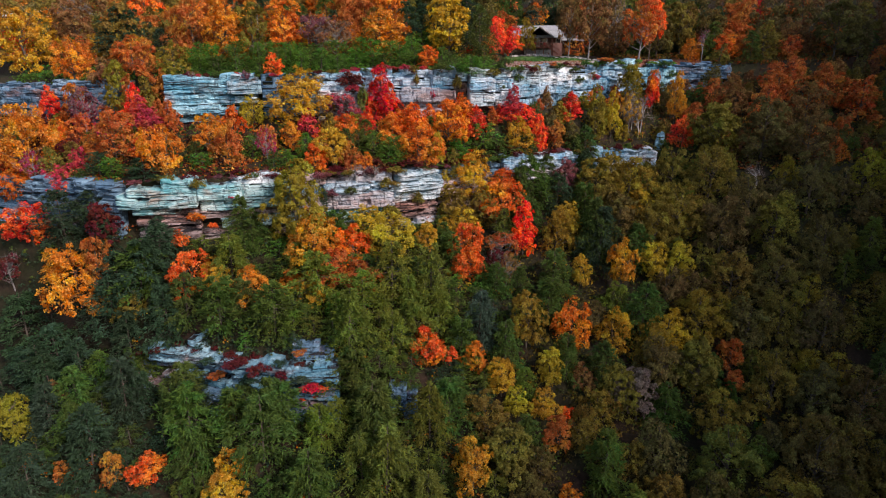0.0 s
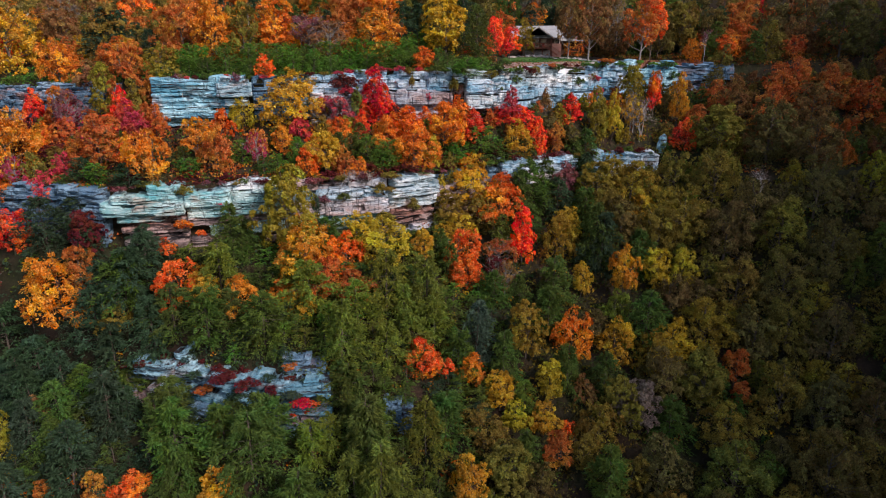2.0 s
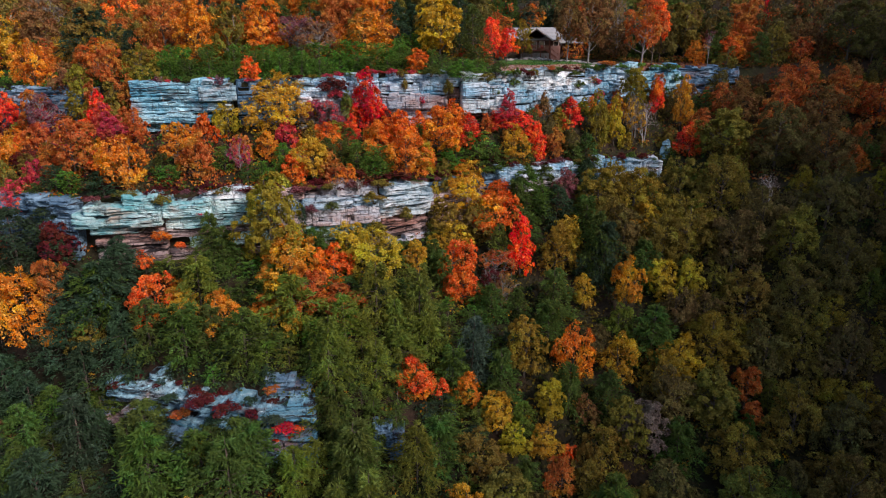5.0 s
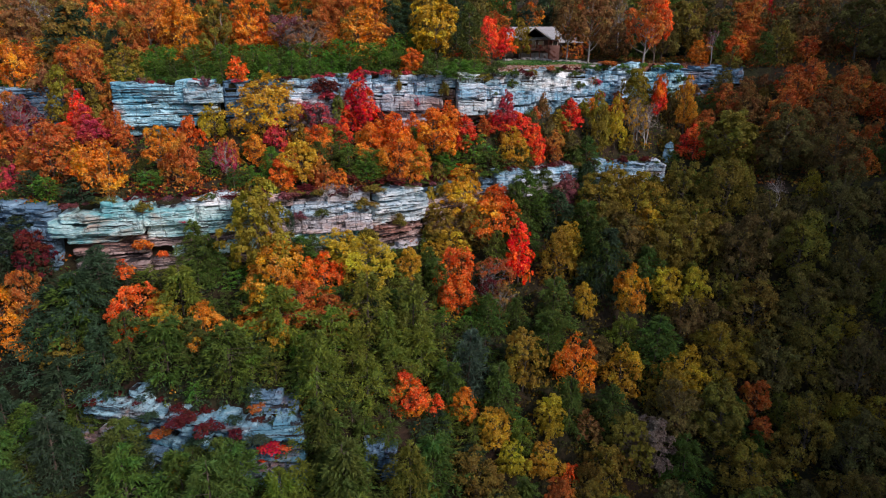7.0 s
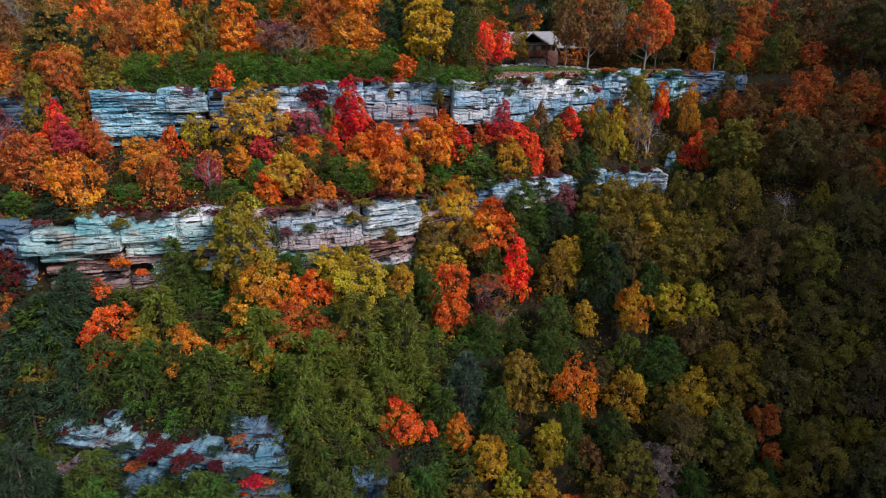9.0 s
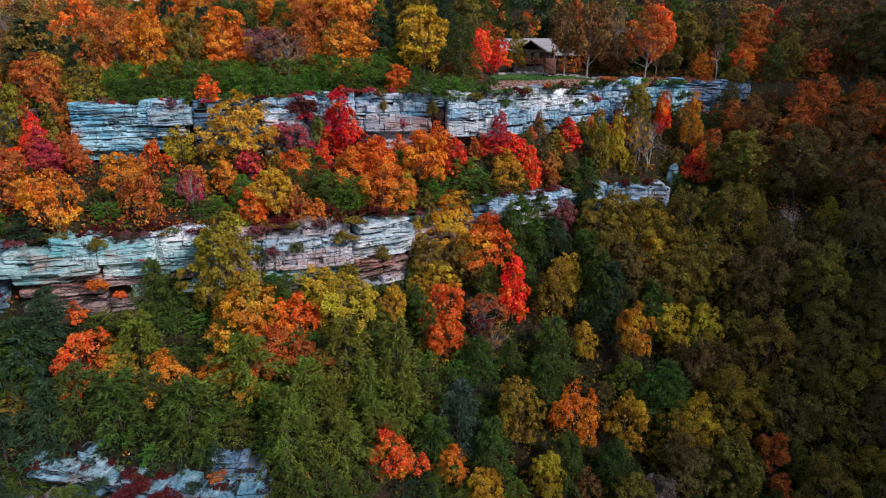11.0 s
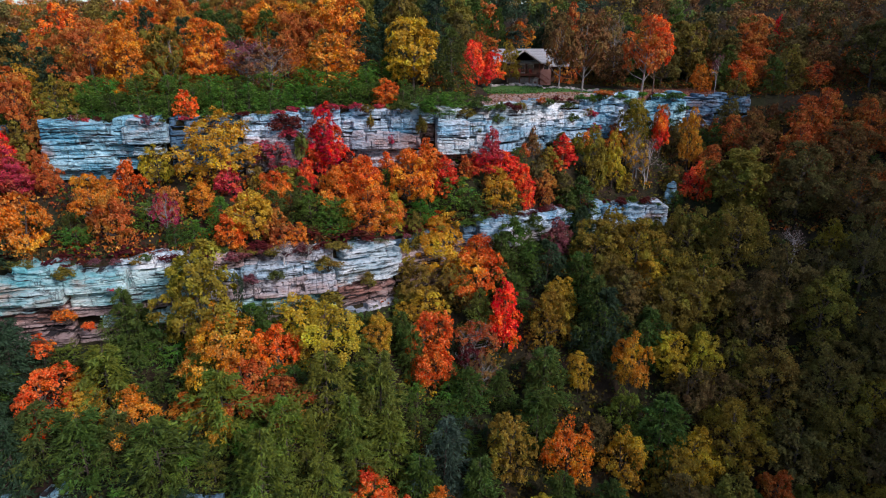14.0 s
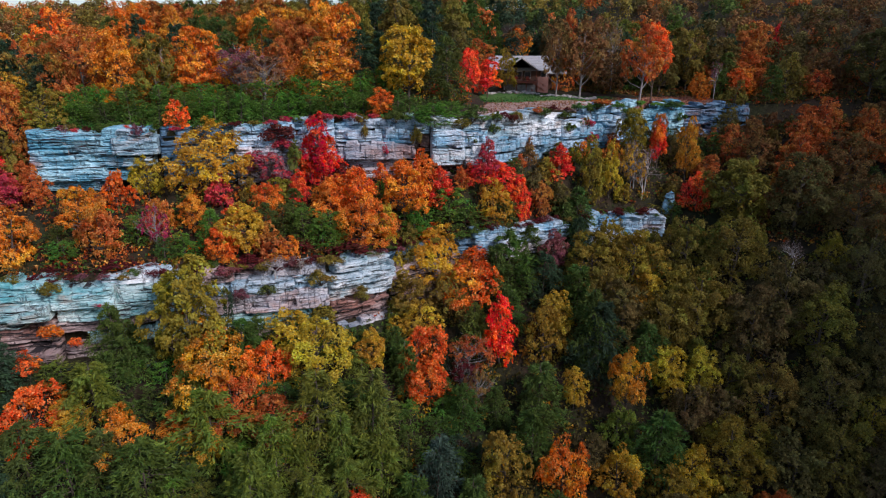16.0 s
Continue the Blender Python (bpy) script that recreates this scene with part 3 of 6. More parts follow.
def slab(at, s0, s1, z0, z1, stand, seed, lam=0.5, rough=1.0, depth=3.0):
    """A slab of bedded rock from s0 to s1 along the edge at(s), from z0 up to z1: layers broken into flat-faced blocks, with open cracks between them."""
    rng = random.Random(seed)
    n, k = max(3, int((s1 - s0) / 0.20)), max(4, int((z1 - z0) / 0.085))
    length = s1 - s0
    bounds, z = [z0 - 0.6], z0 - 0.6
    while z < z1 + 0.6:
        z += lam * rng.choice((0.35, 0.5, 0.8, 1.0, 1.5))
        bounds.append(z)
    layers = [(rng.uniform(1.2, 5.5), rng.uniform(0, 9), rng.uniform(-0.16, 0.16), rng.uniform(-0.35, 0.55)) for _ in bounds]
    verts, faces = [], []
    for i in range(n + 1):
        s = s0 + length * i / n
        p, out = at(s)
        end = min(s - s0, s1 - s)
        pinch = 0.3 * max(0.0, 1 - end / 0.35) ** 2
        crest = noise.noise(Vector((s * 0.27, seed, 2.0))) * 0.5 + chance(math.floor(s / 1.9 + seed), seed) * 0.45
        dip = 0.14 * noise.noise(Vector((s * 0.2, seed, 3.0))) + 0.04 * noise.noise(Vector((s * 0.9, seed, 5.0)))
        row, q = [], 0
        for j in range(k + 1):
            v = j / k
            z = z0 + (z1 - z0) * v
            wave = z + dip
            while q < len(bounds) - 2 and bounds[q + 1] < wave:
                q += 1
            wide, shift, set_back, gap = layers[q]
            place = s / wide + shift
            block = math.floor(place)
            d = stand + 0.55 * noise.noise(Vector((s * 0.10, z * 0.16, seed * 0.13))) + 0.22 * noise.noise(Vector((s * 0.4, z * 0.5, seed)))
            d += rough * (set_back + 0.20 * chance(block, q, seed))
            if chance(block, q, seed + 6.0) > 0.72:
                d -= rough * 0.45
            d += 0.07 * noise.noise(Vector((s * 2.1, z * 4.2, seed))) + 0.05 * chance(i, j, seed)
            if wave - bounds[q] < 0.11:
                d -= rough * 0.55 * min(1.0, max(0.0, 0.25 + gap + 1.1 * noise.noise(Vector((s * 0.45, q * 3.7, seed)))))
            if (place - block) * wide < 0.22:
                d -= rough * 0.40 * max(0.0, 0.1 + chance(block, q, 9.0))
            edge = min(z - z0, z1 - z)
            d -= pinch + 0.18 * max(0.0, 1 - edge / 0.16) ** 2
            row.append((p[0] + out[0] * d, p[1] + out[1] * d, z + crest * v ** 3))
        back = [(p[0] - out[0] * depth, p[1] - out[1] * depth, row[-1][2] + 0.1), (p[0] - out[0] * depth, p[1] - out[1] * depth, z0)]
        verts.extend(row + back)
    w = k + 3
    for i in range(n):
        for j in range(w):
            a, b = i * w + j, i * w + (j + 1) % w
            faces.append((a, a + w, b + w, b))
    faces.append(tuple(range(w)))
    faces.append(tuple(range(n * w + w - 1, n * w - 1, -1)))
    return verts, faces


def ledge(name, label, edge, top, foot, x0, x1, beds, seed, lengths=(7.0, 15.0), base_stand=0.0, lam=0.5, sink=1.0, crest=0.3):
    """A ledge of rock along edge(x) from x0 to x1. beds: from the top down, (share of the height, how far it stands out, material, and how much shorter it is at either end)."""
    rng = random.Random(seed)
    base = tagged(new(name), label, "cliff", kind="structure")
    xs = np.linspace(x0 - 6, x1 + 6, 120)
    ys = np.interp(xs, KX, edge)
    ys = np.convolve(np.pad(ys, 6, mode="edge"), np.ones(13) / 13, "valid")
    run = np.r_[0, np.cumsum(np.hypot(np.diff(xs), np.diff(ys)))]
    dx, dy = np.gradient(xs, run), np.gradient(ys, run)

    def at(s):
        return (np.interp(s, run, xs), np.interp(s, run, ys)), unit(np.array([np.interp(s, run, dy), -np.interp(s, run, dx)]))

    first, last = np.interp(x0, xs, run), np.interp(x1, xs, run)
    total, done = sum(b[0] for b in beds), 0.0
    for q, (share, stand, mat, *trim) in enumerate(beds):
        begin, finish = (first + trim[0], last - trim[1]) if trim else (first, last)
        u0, u1 = done / total, (done + share) / total
        done += share
        s = begin
        while s < finish - 0.3:
            e = s + rng.uniform(*lengths)
            if e > finish - lengths[0] * 0.6:
                e = finish
            xm = np.interp((s + e) / 2, run, xs)
            zt, zf = np.interp(xm, KX, top), np.interp(xm, KX, foot) - sink
            z1, z0 = zt - (zt - zf) * u0, zt - (zt - zf) * u1
            if q == 0:
                z1 += rng.uniform(-crest, crest)
            z0 -= 0.25 if q == len(beds) - 1 else rng.uniform(-0.15, 0.1)
            v, f = slab(at, s, e, z0, z1, base_stand + stand + rng.uniform(-0.45, 0.45), rng.uniform(0, 90), lam)
            part("rock_slab", mesh_from("rock_slab", v, f, mat), base)
            s = e + rng.uniform(0.0, 0.05)
    return base


def upper(name, label, x0, x1, stand, a, b, seed, **more):
    beds = [(1.0, -0.5, a), (1.4, 0.1, a), (1.7, 0.45, b), (1.3, 0.1, b), (1.6, -0.2, b)]
    beds = more.pop("beds", beds)
    return ledge(name, label, Y_UPPER, Z_UPPER, Z_UPPER_FOOT, x0, x1, beds, seed, base_stand=stand, **more)


# One bluff: blue rock for its shaded side, white rock for the sunlit nose.
upper("cliff_upper_bluff", "blue-grey sandstone bluff in thin horizontal layers", -56, -39.9, 0.8, ROCK_BLUE, ROCK_BLUE, 1, lengths=(16, 18), lam=0.45, beds=[(0.9, 0.4, ROCK_BLUE, 0, 0.6), (1.5, 0.8, ROCK_BLUE, 0, 0.4), (1.5, 0.7, ROCK_BLUE, 0, 1.4), (1.3, 0.4, ROCK_BLUE, 0, 3.4), (1.2, 0.0, ROCK_BLUE, 0, 6.4), (1.4, -0.6, ROCK_DIM, 0, 7.4)])
upper("cliff_upper_nose", "sandstone nose of the bluff, its sunlit face coloured white", -44.9, -39.3, 1.35, ROCK_WHITE, ROCK_WHITE, 25, lengths=(5, 8), lam=0.45, crest=0.05, beds=[(0.8, 0.3, ROCK_WHITE, 0.4, 0.5), (1.5, 0.9, ROCK_WHITE, 0, 0), (1.4, 0.6, ROCK_WHITE, 1.2, 0.8), (4.1, -1.6, ROCK_DIM, 1.5, 2.0)])
# The recess gets its shade from the darkened rock colour.
upper("cliff_upper_recess", "shaded grey rock face standing back", -39.3, -30, -0.7, ROCK_DIM, ROCK_DIM, 2)
upper("cliff_upper_behind_trees", "pale rock face half hidden by maples", -30, -16.5, -0.2, ROCK, ROCK_PINK, 3)
upper("cliff_upper_face", "pale cracked sandstone face with pinkish foot", -16.4, -4.3, 0.3, ROCK, ROCK_PINK, 4, lam=0.95, lengths=(6, 13))
# Brown beds here and under the lens deepen the hollow's shade by colour.
upper("cliff_upper_hollow", "dark hollow in the rock beside the bulging block", -4.2, -2.0, -0.9, ROCK_BROWN, ROCK_BROWN, 26, lengths=(2, 4), beds=[(1.3, 1.6, ROCK), (5.0, -0.1, ROCK_BROWN)])
upper("cliff_upper_lens", "bulging white sandstone block above a dark hollow", -1.9, 6.3, 0.8, ROCK, ROCK, 5, lam=0.95, lengths=(5, 10), crest=0.8, beds=[(1.0, -0.6, ROCK_WHITE), (1.7, 0.5, ROCK), (1.9, 1.3, ROCK_WHITE), (0.9, -1.2, ROCK_BROWN), (1.2, -1.4, ROCK_BROWN)])
upper("cliff_upper_lawn_edge", "broken pale sandstone ledges below the lawn", 6.4, 20, -0.1, ROCK_WHITE, ROCK, 6, lam=0.95, lengths=(3, 9), crest=0.8)
upper("cliff_upper_corner", "pale blue-white sandstone steps below the lawn", 20, 33, 0.2, ROCK, ROCK, 7, lam=0.95, lengths=(4, 9), crest=0.8)
upper("cliff_upper_end", "square-jointed blue-grey sandstone blocks", 33, 45.5, 0.5, ROCK_BLUE, ROCK_BLUE, 8, lam=0.95, lengths=(2, 5), crest=0.8)
upper("cliff_upper_tail", "dim grey rock fading into the trees", 45.5, 60, -0.5, ROCK_DIM, ROCK_DIM, 9)
ledge("cliff_upper_skirt", "dim blue-grey rock steps below the cliff end", Y_UPPER - 3.4, Z_UPPER_FOOT + 0.6, Z_UPPER_FOOT - 4.2, 39, 57, [(1.2, -0.4, ROCK_DIM, 1.0, 3.0), (1.5, 0.1, ROCK_DIM), (1.6, 0.5, ROCK_DIM, 2.0, 1.0)], 27, (3, 7))
upper("cliff_upper_west", "sandstone cliff in painted grey shade, half hidden by trees", -104, -64, 0.0, ROCK_DIM, ROCK_DIM, 10)
MIDDLE = (Y_MIDDLE, Z_MIDDLE, Z_MIDDLE_FOOT)
ledge("cliff_middle_overhang", "teal-stained sandstone ledge jutting over a rusty hollow", *MIDDLE, -55, -44, [(0.8, 0.8, ROCK_TEAL, 6.2, 0), (1.2, 1.4, ROCK_TEAL, 1.2, 0), (1.7, 1.8, ROCK_TEAL, 0, 0), (0.8, 0.8, ROCK_TEAL, 1.6, 3.0), (0.9, 0.2, ROCK_BROWN, 2.4, 0), (1.0, 0.7, ROCK_BROWN, 2.0, 0), (0.9, 0.3, ROCK_BROWN, 2.8, 0), (1.1, 0.8, ROCK_BROWN, 2.2, 0), (1.6, 1.2, ROCK_BROWN, 2.4, 0)], 11, (7, 12), lam=0.4)
ledge("cliff_middle_teal", "thick teal and cream sandstone slabs with deep cracks", *MIDDLE, -43.9, -30, [(0.8, 0.3, ROCK_WHITE, 5.0, 1.0), (1.6, 1.2, ROCK_TEAL), (1.6, 0.9, ROCK_TEAL), (1.2, 0.0, ROCK_BROWN), (1.4, 0.7, ROCK_TEAL, 3.0, 0), (2.2, -0.1, ROCK_BROWN)], 12, (5, 11))
ledge("cliff_middle_face", "teal-white sandstone face with many fine cracks", *MIDDLE, -29.9, -14.2, [(1.2, 0.0, ROCK_PINK), (1.6, 0.3, ROCK), (2.2, 0.5, ROCK_PINK), (2.2, 0.2, ROCK_TEAL), (2.2, 0.0, ROCK_BROWN)], 13, (4, 9))
ledge("cliff_middle_prow", "jutting rock prow, white above and rusty brown below", *MIDDLE, -14.1, -6.6, [(1.2, 0.4, ROCK_WHITE, 1.0, 0.6), (1.4, 1.2, ROCK_WHITE, 0, 0), (1.4, 0.9, ROCK_WHITE, 0, 0.3), (1.3, 0.5, ROCK_BROWN, 0, 0.6), (1.5, 0.3, ROCK_BROWN, 0, 0.3), (1.6, 1.0, ROCK_PINK, 1.0, 0)], 14, (4, 8), lam=0.4)
# Dark grey and brown rock put the gap's shade into its colour.
ledge("cliff_middle_gap", "shaded rock wall turning back into the gully", *MIDDLE, -6.4, 5, [(2, -0.8, ROCK_DIM), (3, -0.5, ROCK_BROWN), (3, -0.3, ROCK_BROWN)], 15)
ledge("cliff_middle_back", "rock wall standing back, its shade coloured in as blue-grey", *MIDDLE, -82, -55.2, [(1.5, -0.3, ROCK_DIM), (2.2, -0.1, ROCK_DIM), (2.5, -0.2, ROCK_DIM)], 16)
ledge("cliff_middle_east", "low pale sandstone ledge among the trees", Y_MIDDLE, Z_MIDDLE, np.maximum(Z_MIDDLE_FOOT, Z_MIDDLE - 3.4), 5, 20, [(1.0, 0.2, ROCK), (1.5, 0.4, ROCK), (1.5, 0.2, ROCK_PINK)], 17, (3, 7))
ledge("cliff_middle_far", "low white sandstone wall with upright cracks", *MIDDLE, 24, 37.5, [(1.2, 0.3, ROCK), (2.0, 0.5, ROCK)], 18, (2, 5))
LOWER = (Y_LOWER, Z_LOWER, Z_LOWER_FOOT)
ledge("cliff_lower", "broken blue-grey sandstone steps among the pines", *LOWER, -54, -19, [(1.9, 0.2, ROCK_SHADE, 6, 0), (1.2, -0.9, ROCK_DIM, 4, 0), (1.5, 0.5, ROCK_SHADE, 8, 0), (1.6, 1.1, ROCK_DIM), (1.6, 1.9, ROCK_SHADE, 14, 0)], 19, (3.0, 8.0), lam=0.5)
ledge("cliff_lower_steps", "small blue-grey rock steps in the wood", *LOWER, -12, -8, [(1.5, -0.4, ROCK_DIM), (1.5, 0.3, ROCK_DIM)], 21, (2, 5))
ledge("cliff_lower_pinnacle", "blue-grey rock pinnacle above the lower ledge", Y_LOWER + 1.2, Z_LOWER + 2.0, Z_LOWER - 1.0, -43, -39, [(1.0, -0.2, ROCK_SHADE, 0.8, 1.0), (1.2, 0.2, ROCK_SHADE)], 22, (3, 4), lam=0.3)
ledge("cliff_lower_crown", "cracked blue-grey blocks above the lower ledge", Y_LOWER + 1.4, Z_LOWER + 1.9, Z_LOWER - 1.0, -26, -20, [(1.0, -0.3, ROCK_DIM), (1.2, 0.2, ROCK_SHADE)], 23, (2, 4), lam=0.3)


# ---- undergrowth: low leafy brush all over the slope ----
def zone(x, y):
    """Where a place lies: below the lower ledge, between the ledges, or on the plateau."""
    yl, ym, yu = (np.interp(x, KX, v) for v in (Y_LOWER, Y_MIDDLE, Y_UPPER))
    return 0 if y < yl else 1 if y < ym else 2 if y < yu else 3


MIXES = {
    "low_west": ["green"] * 5 + ["deep"] * 3 + ["lime", "lime", "olive", "amber"], "low_east": ["dark"] * 5 + ["olive"] * 3 + ["moss", "green", "green", "green"],
    "mid_west": ["green"] * 5 + ["lime"] * 4 + ["olive", "gold"], "mid_east": ["gold"] + ["olive"] * 4 + ["dark"] * 3 + ["moss", "moss", "green", "green", "green", "lime"],
    "high_west": ["amber", "rust", "rust", "gold", "wine", "green", "cedar", "green", "flame", "pink", "olive", "moss"], "high_mid": ["olive", "moss", "rust", "green", "green", "amber", "dark", "olive"], "high_east": ["olive"] * 3 + ["dark"] * 2 + ["rust", "rust", "brown", "brown", "green"],
    "top_west": ["amber", "rust", "rust", "gold", "olive", "olive", "brown", "green", "deep"], "top_east": ["dark"] * 3 + ["olive", "rust", "green", "brown", "brown", "rust"],
}


def mix_at(x, y):
    side = "east" if x > (6, 8, 40, 22)[zone(x, y)] else "mid" if zone(x, y) == 2 and x > 8 else "west"
    return ("low", "mid", "high", "top")[zone(x, y)] + "_" + side


def clearing(x, y):
    """The lawn and the dry grass before the house."""
    return 4 < x < 56 and np.interp(x, KX, Y_UPPER) - 0.5 < y < np.interp(x, [4, 20, 34, 56], [163, 166, 164, 166])


brush_rng = np.random.default_rng(5)
cs, ns, ts = [], [], []
for _ in range(21000):
    x, y = brush_rng.uniform(-92, 92), brush_rng.uniform(60, 172)
    if abs(x) > 28 + 0.62 * (y - 22) + 8 or clearing(x, y):
        continue
    near = min(abs(y - np.interp(x, KX, v) + 0.7) for v in (Y_UPPER, Y_MIDDLE, Y_LOWER))
    if near < 1.7 and brush_rng.uniform() < 0.93:
        continue
    k = mix_at(x, y)
    sort = MIXES[k][brush_rng.integers(len(MIXES[k]))]
    if k == "top_west" and y < np.interp(x, KX, Y_UPPER) + 12:
        sort = ("cedar", "green", "cedar")[brush_rng.integers(3)]
    elif k == "high_west":
        sort = ("green", "wine", "brown", "amber", "cedar", "rust", "rust")[brush_rng.integers(7)]
    elif k in ("low_west", "mid_west") and x < -24 and brush_rng.uniform() < 0.8:
        sort = "deep"
    tint = np.array(TINT[sort]) * brush_rng.uniform(0.45, 0.95)
    n = 17
    big = brush_rng.uniform(0.6, 1.5)
    e = unit(brush_rng.normal(size=(n, 3)) + (0, 0, 0.6))
    c = np.array([x, y, float(ground(x, y)) + 0.25 * big]) + e * (0.75 * big, 0.75 * big, 0.55 * big)
    cs.append(c)
    ns.append(e + brush_rng.normal(size=(n, 3)) * 0.6)
    ts.append(np.repeat(tint[None], n, 0))
cs, ns, ts = np.concatenate(cs), np.concatenate(ns), np.concatenate(ts)
tagged(new("undergrowth", quads_mesh("undergrowth", leaves(brush_rng, cs, ns, 0.36), BRUSH_LEAF, ts)), "dense mixed autumn brush covering the hillside", "undergrowth", kind="stuff")


# ---- far woods over the ridge and the added shading hill ----
def woods(name, label, seed, places, leaf_count, leaf_size):
    rng = np.random.default_rng(seed)
    c, n, t = [], [], []
    for x, y, wide, high, tint in places:
        g = float(ground(x, y))
        lobes = 11
        d = unit(rng.normal(size=(lobes, 3)) + (0, 0, 0.5))
        mid = np.array([x, y, g + high * 0.56])
        half = np.array([wide * 0.36, wide * 0.36, high * 0.36])
        lc = mid + d * half * rng.uniform(0.6, 1.0, (lobes, 1))
        m = leaf_count // lobes
        e = unit(rng.normal(size=(lobes, m, 3)) + d[:, None] * 0.7 + (0, 0, 0.5))
        c.append((lc[:, None] + e * wide * 0.17 * rng.uniform(0.6, 1.1, (lobes, m, 1))).reshape(-1, 3))
        n.append((e + rng.normal(size=e.shape) * 0.4).reshape(-1, 3))
        t.append(np.repeat((np.array(TINT[tint]) * rng.uniform(0.75, 1.1))[None], lobes * m, 0))
    q = leaves(rng, np.concatenate(c), np.concatenate(n), leaf_size)
    return tagged(new(name, quads_mesh(name, q, WOODS_LEAF, np.concatenate(t))), label, "woods", kind="stuff")


def scatter(seed, x0, x1, y0, y1, step, test, pick):
    rng = random.Random(seed)
    out = []
    for iy in range(int((y1 - y0) / step)):
        for ix in range(int((x1 - x0) / step)):
            x = x0 + (ix + rng.uniform(0.05, 0.95) + 0.5 * (iy % 2)) * step
            y = y0 + (iy + rng.uniform(0.05, 0.95)) * step
            if test(x, y):
                out.append((x, y, rng.uniform(0.95, 1.4) * step, rng.uniform(8.5, 13.5), rng.choice(pick(x, y))))
    return out


ridge = scatter(3, -190, 210, 172, 300, 7.0, lambda x, y: abs(x) < 30 + 0.78 * y and ground(x, y) > 40, lambda x, y: MIXES["top_east"] if x > 40 else ["dark"] * 4 + ["olive"] * 2 + ["green"] * 5 + ["deep"] * 3 + ["rust"] if x > -75 else ["rust", "amber", "olive", "olive", "brown", "dark"])
woods("ridge_woods", "autumn woods of orange, olive and green on the ridge", 21, ridge, 540, 0.50)
valley = scatter(9, -130, 90, -70, 64, 10.5, lambda x, y: y < 64, lambda x, y: ["olive", "green", "deep", "dark", "amber", "gold"])
woods("valley_woods", "mixed green and golden woods on the valley side", 23, valley, 1300, 0.50)
shade_hill = scatter(4, 84, 300, -120, 190, 11.0, lambda x, y: x > 84 + max(0, (y - 90) * 0.6), lambda x, y: MIXES["high_east"])
woods("spur_woods", "dark olive woods on the unseen hill added for shade", 22, shade_hill, 180, 1.3)


# ---- the lawn, the dry grass and the house behind the cliff edge ----
def box(bm, x0, x1, y0, y1, z0, z1):
    c = [bm.verts.new(p) for p in ((x0, y0, z0), (x1, y0, z0), (x1, y1, z0), (x0, y1, z0), (x0, y0, z1), (x1, y0, z1), (x1, y1, z1), (x0, y1, z1))]
    for f in ((0, 3, 2, 1), (4, 5, 6, 7), (0, 1, 5, 4), (1, 2, 6, 5), (2, 3, 7, 6), (3, 0, 4, 7)):
        bm.faces.new([c[i] for i in f])


def solid(name, material, *boxes, bevel=0.015):
    bm = bmesh.new()
    for b in boxes:
        box(bm, *b)
    if bevel:
        bmesh.ops.bevel(bm, geom=bm.edges[:], offset=bevel, segments=1, affect="EDGES")
    me = bpy.data.meshes.new(name)
    bm.to_mesh(me)
    bm.free()
    me.materials.append(material)
    return me


def sheet(name, label, category, x0, x1, front, back, lift, material, seed):
    """A patch of turf laid on the ground, with a ragged outline."""
    rng = np.random.default_rng(seed)
    xs = np.arange(x0, x1, 0.7)
    verts, faces = [], []
    m = 16
    for i, x in enumerate(xs):
        taper = min(1, (i + 0.3) / 4, (len(xs) - i - 0.7) / 4)
        a, b = front(x) + rng.normal() * 0.25, back(x) + rng.normal() * 0.35
        mid = (a + b) / 2
        a, b = mid + (a - mid) * taper, mid + (b - mid) * taper
        for j in range(m + 1):
            y = a + (b - a) * j / m
            verts.append((x, y, float(ground(x, y)) + lift + rng.normal() * 0.012))
    for i in range(len(xs) - 1):
        for j in range(m):
            p = i * (m + 1) + j
            faces.append((p, p + m + 1, p + m + 2, p + 1))
    return tagged(new(name, mesh_from(name, verts, faces, material, True)), label, category, kind="structure")


rim = lambda x: float(np.interp(x, KX, Y_UPPER))
sheet("lawn", "strip of mown green lawn before the house", "lawn", 6, 35.5, lambda x: rim(x) + np.interp(x, [6, 18, 31], [17, 14, 10.5]), lambda x: max(rim(x) + 15, 158.5), 0.05, LAWN, 1)
sheet("dry_grass", "dry reddish grass along the cliff top", "grass", 30.5, 56, lambda x: rim(x) + 1.5, lambda x: rim(x) + 12.5, 0.05, DRY_GRASS, 2)
sheet("cliff_top_soil", "bare pinkish soil and dead leaves above the cliff", "ground", 5, 31, lambda x: rim(x) + 1.8, lambda x: rim(x) + np.interp(x, [6, 18, 31], [17.3, 14.3, 10.8]), 0.04, SOIL, 3)

tuft_rng = np.random.default_rng(8)
tc, tn, tt = [], [], []
for _ in range(5200):
    x = tuft_rng.uniform(6, 56)
    r = rim(x)
    y = tuft_rng.uniform(r + 2, r + 24 if x < 31 else r + 13)
    green = x < 31 and y > r + np.interp(x, [6, 18, 31], [17.2, 14.2, 10.7])
    if green and y > 159:
        continue
    tc.append((x, y, float(ground(x, y)) + 0.12))
    tn.append(unit(np.array([tuft_rng.normal(), tuft_rng.normal() - 0.5, 0.5])))
    tt.append(np.array((0.055, 0.15, 0.026) if green else (0.30, 0.13, 0.075)) * tuft_rng.uniform(0.6, 1.2))
tagged(new("grass_tufts", quads_mesh("grass_tufts", leaves(tuft_rng, np.array(tc), np.array(tn), 0.26), BRUSH_LEAF, np.array(tt))), "green and dry grass tufts on the clifftop", "grass", kind="stuff")


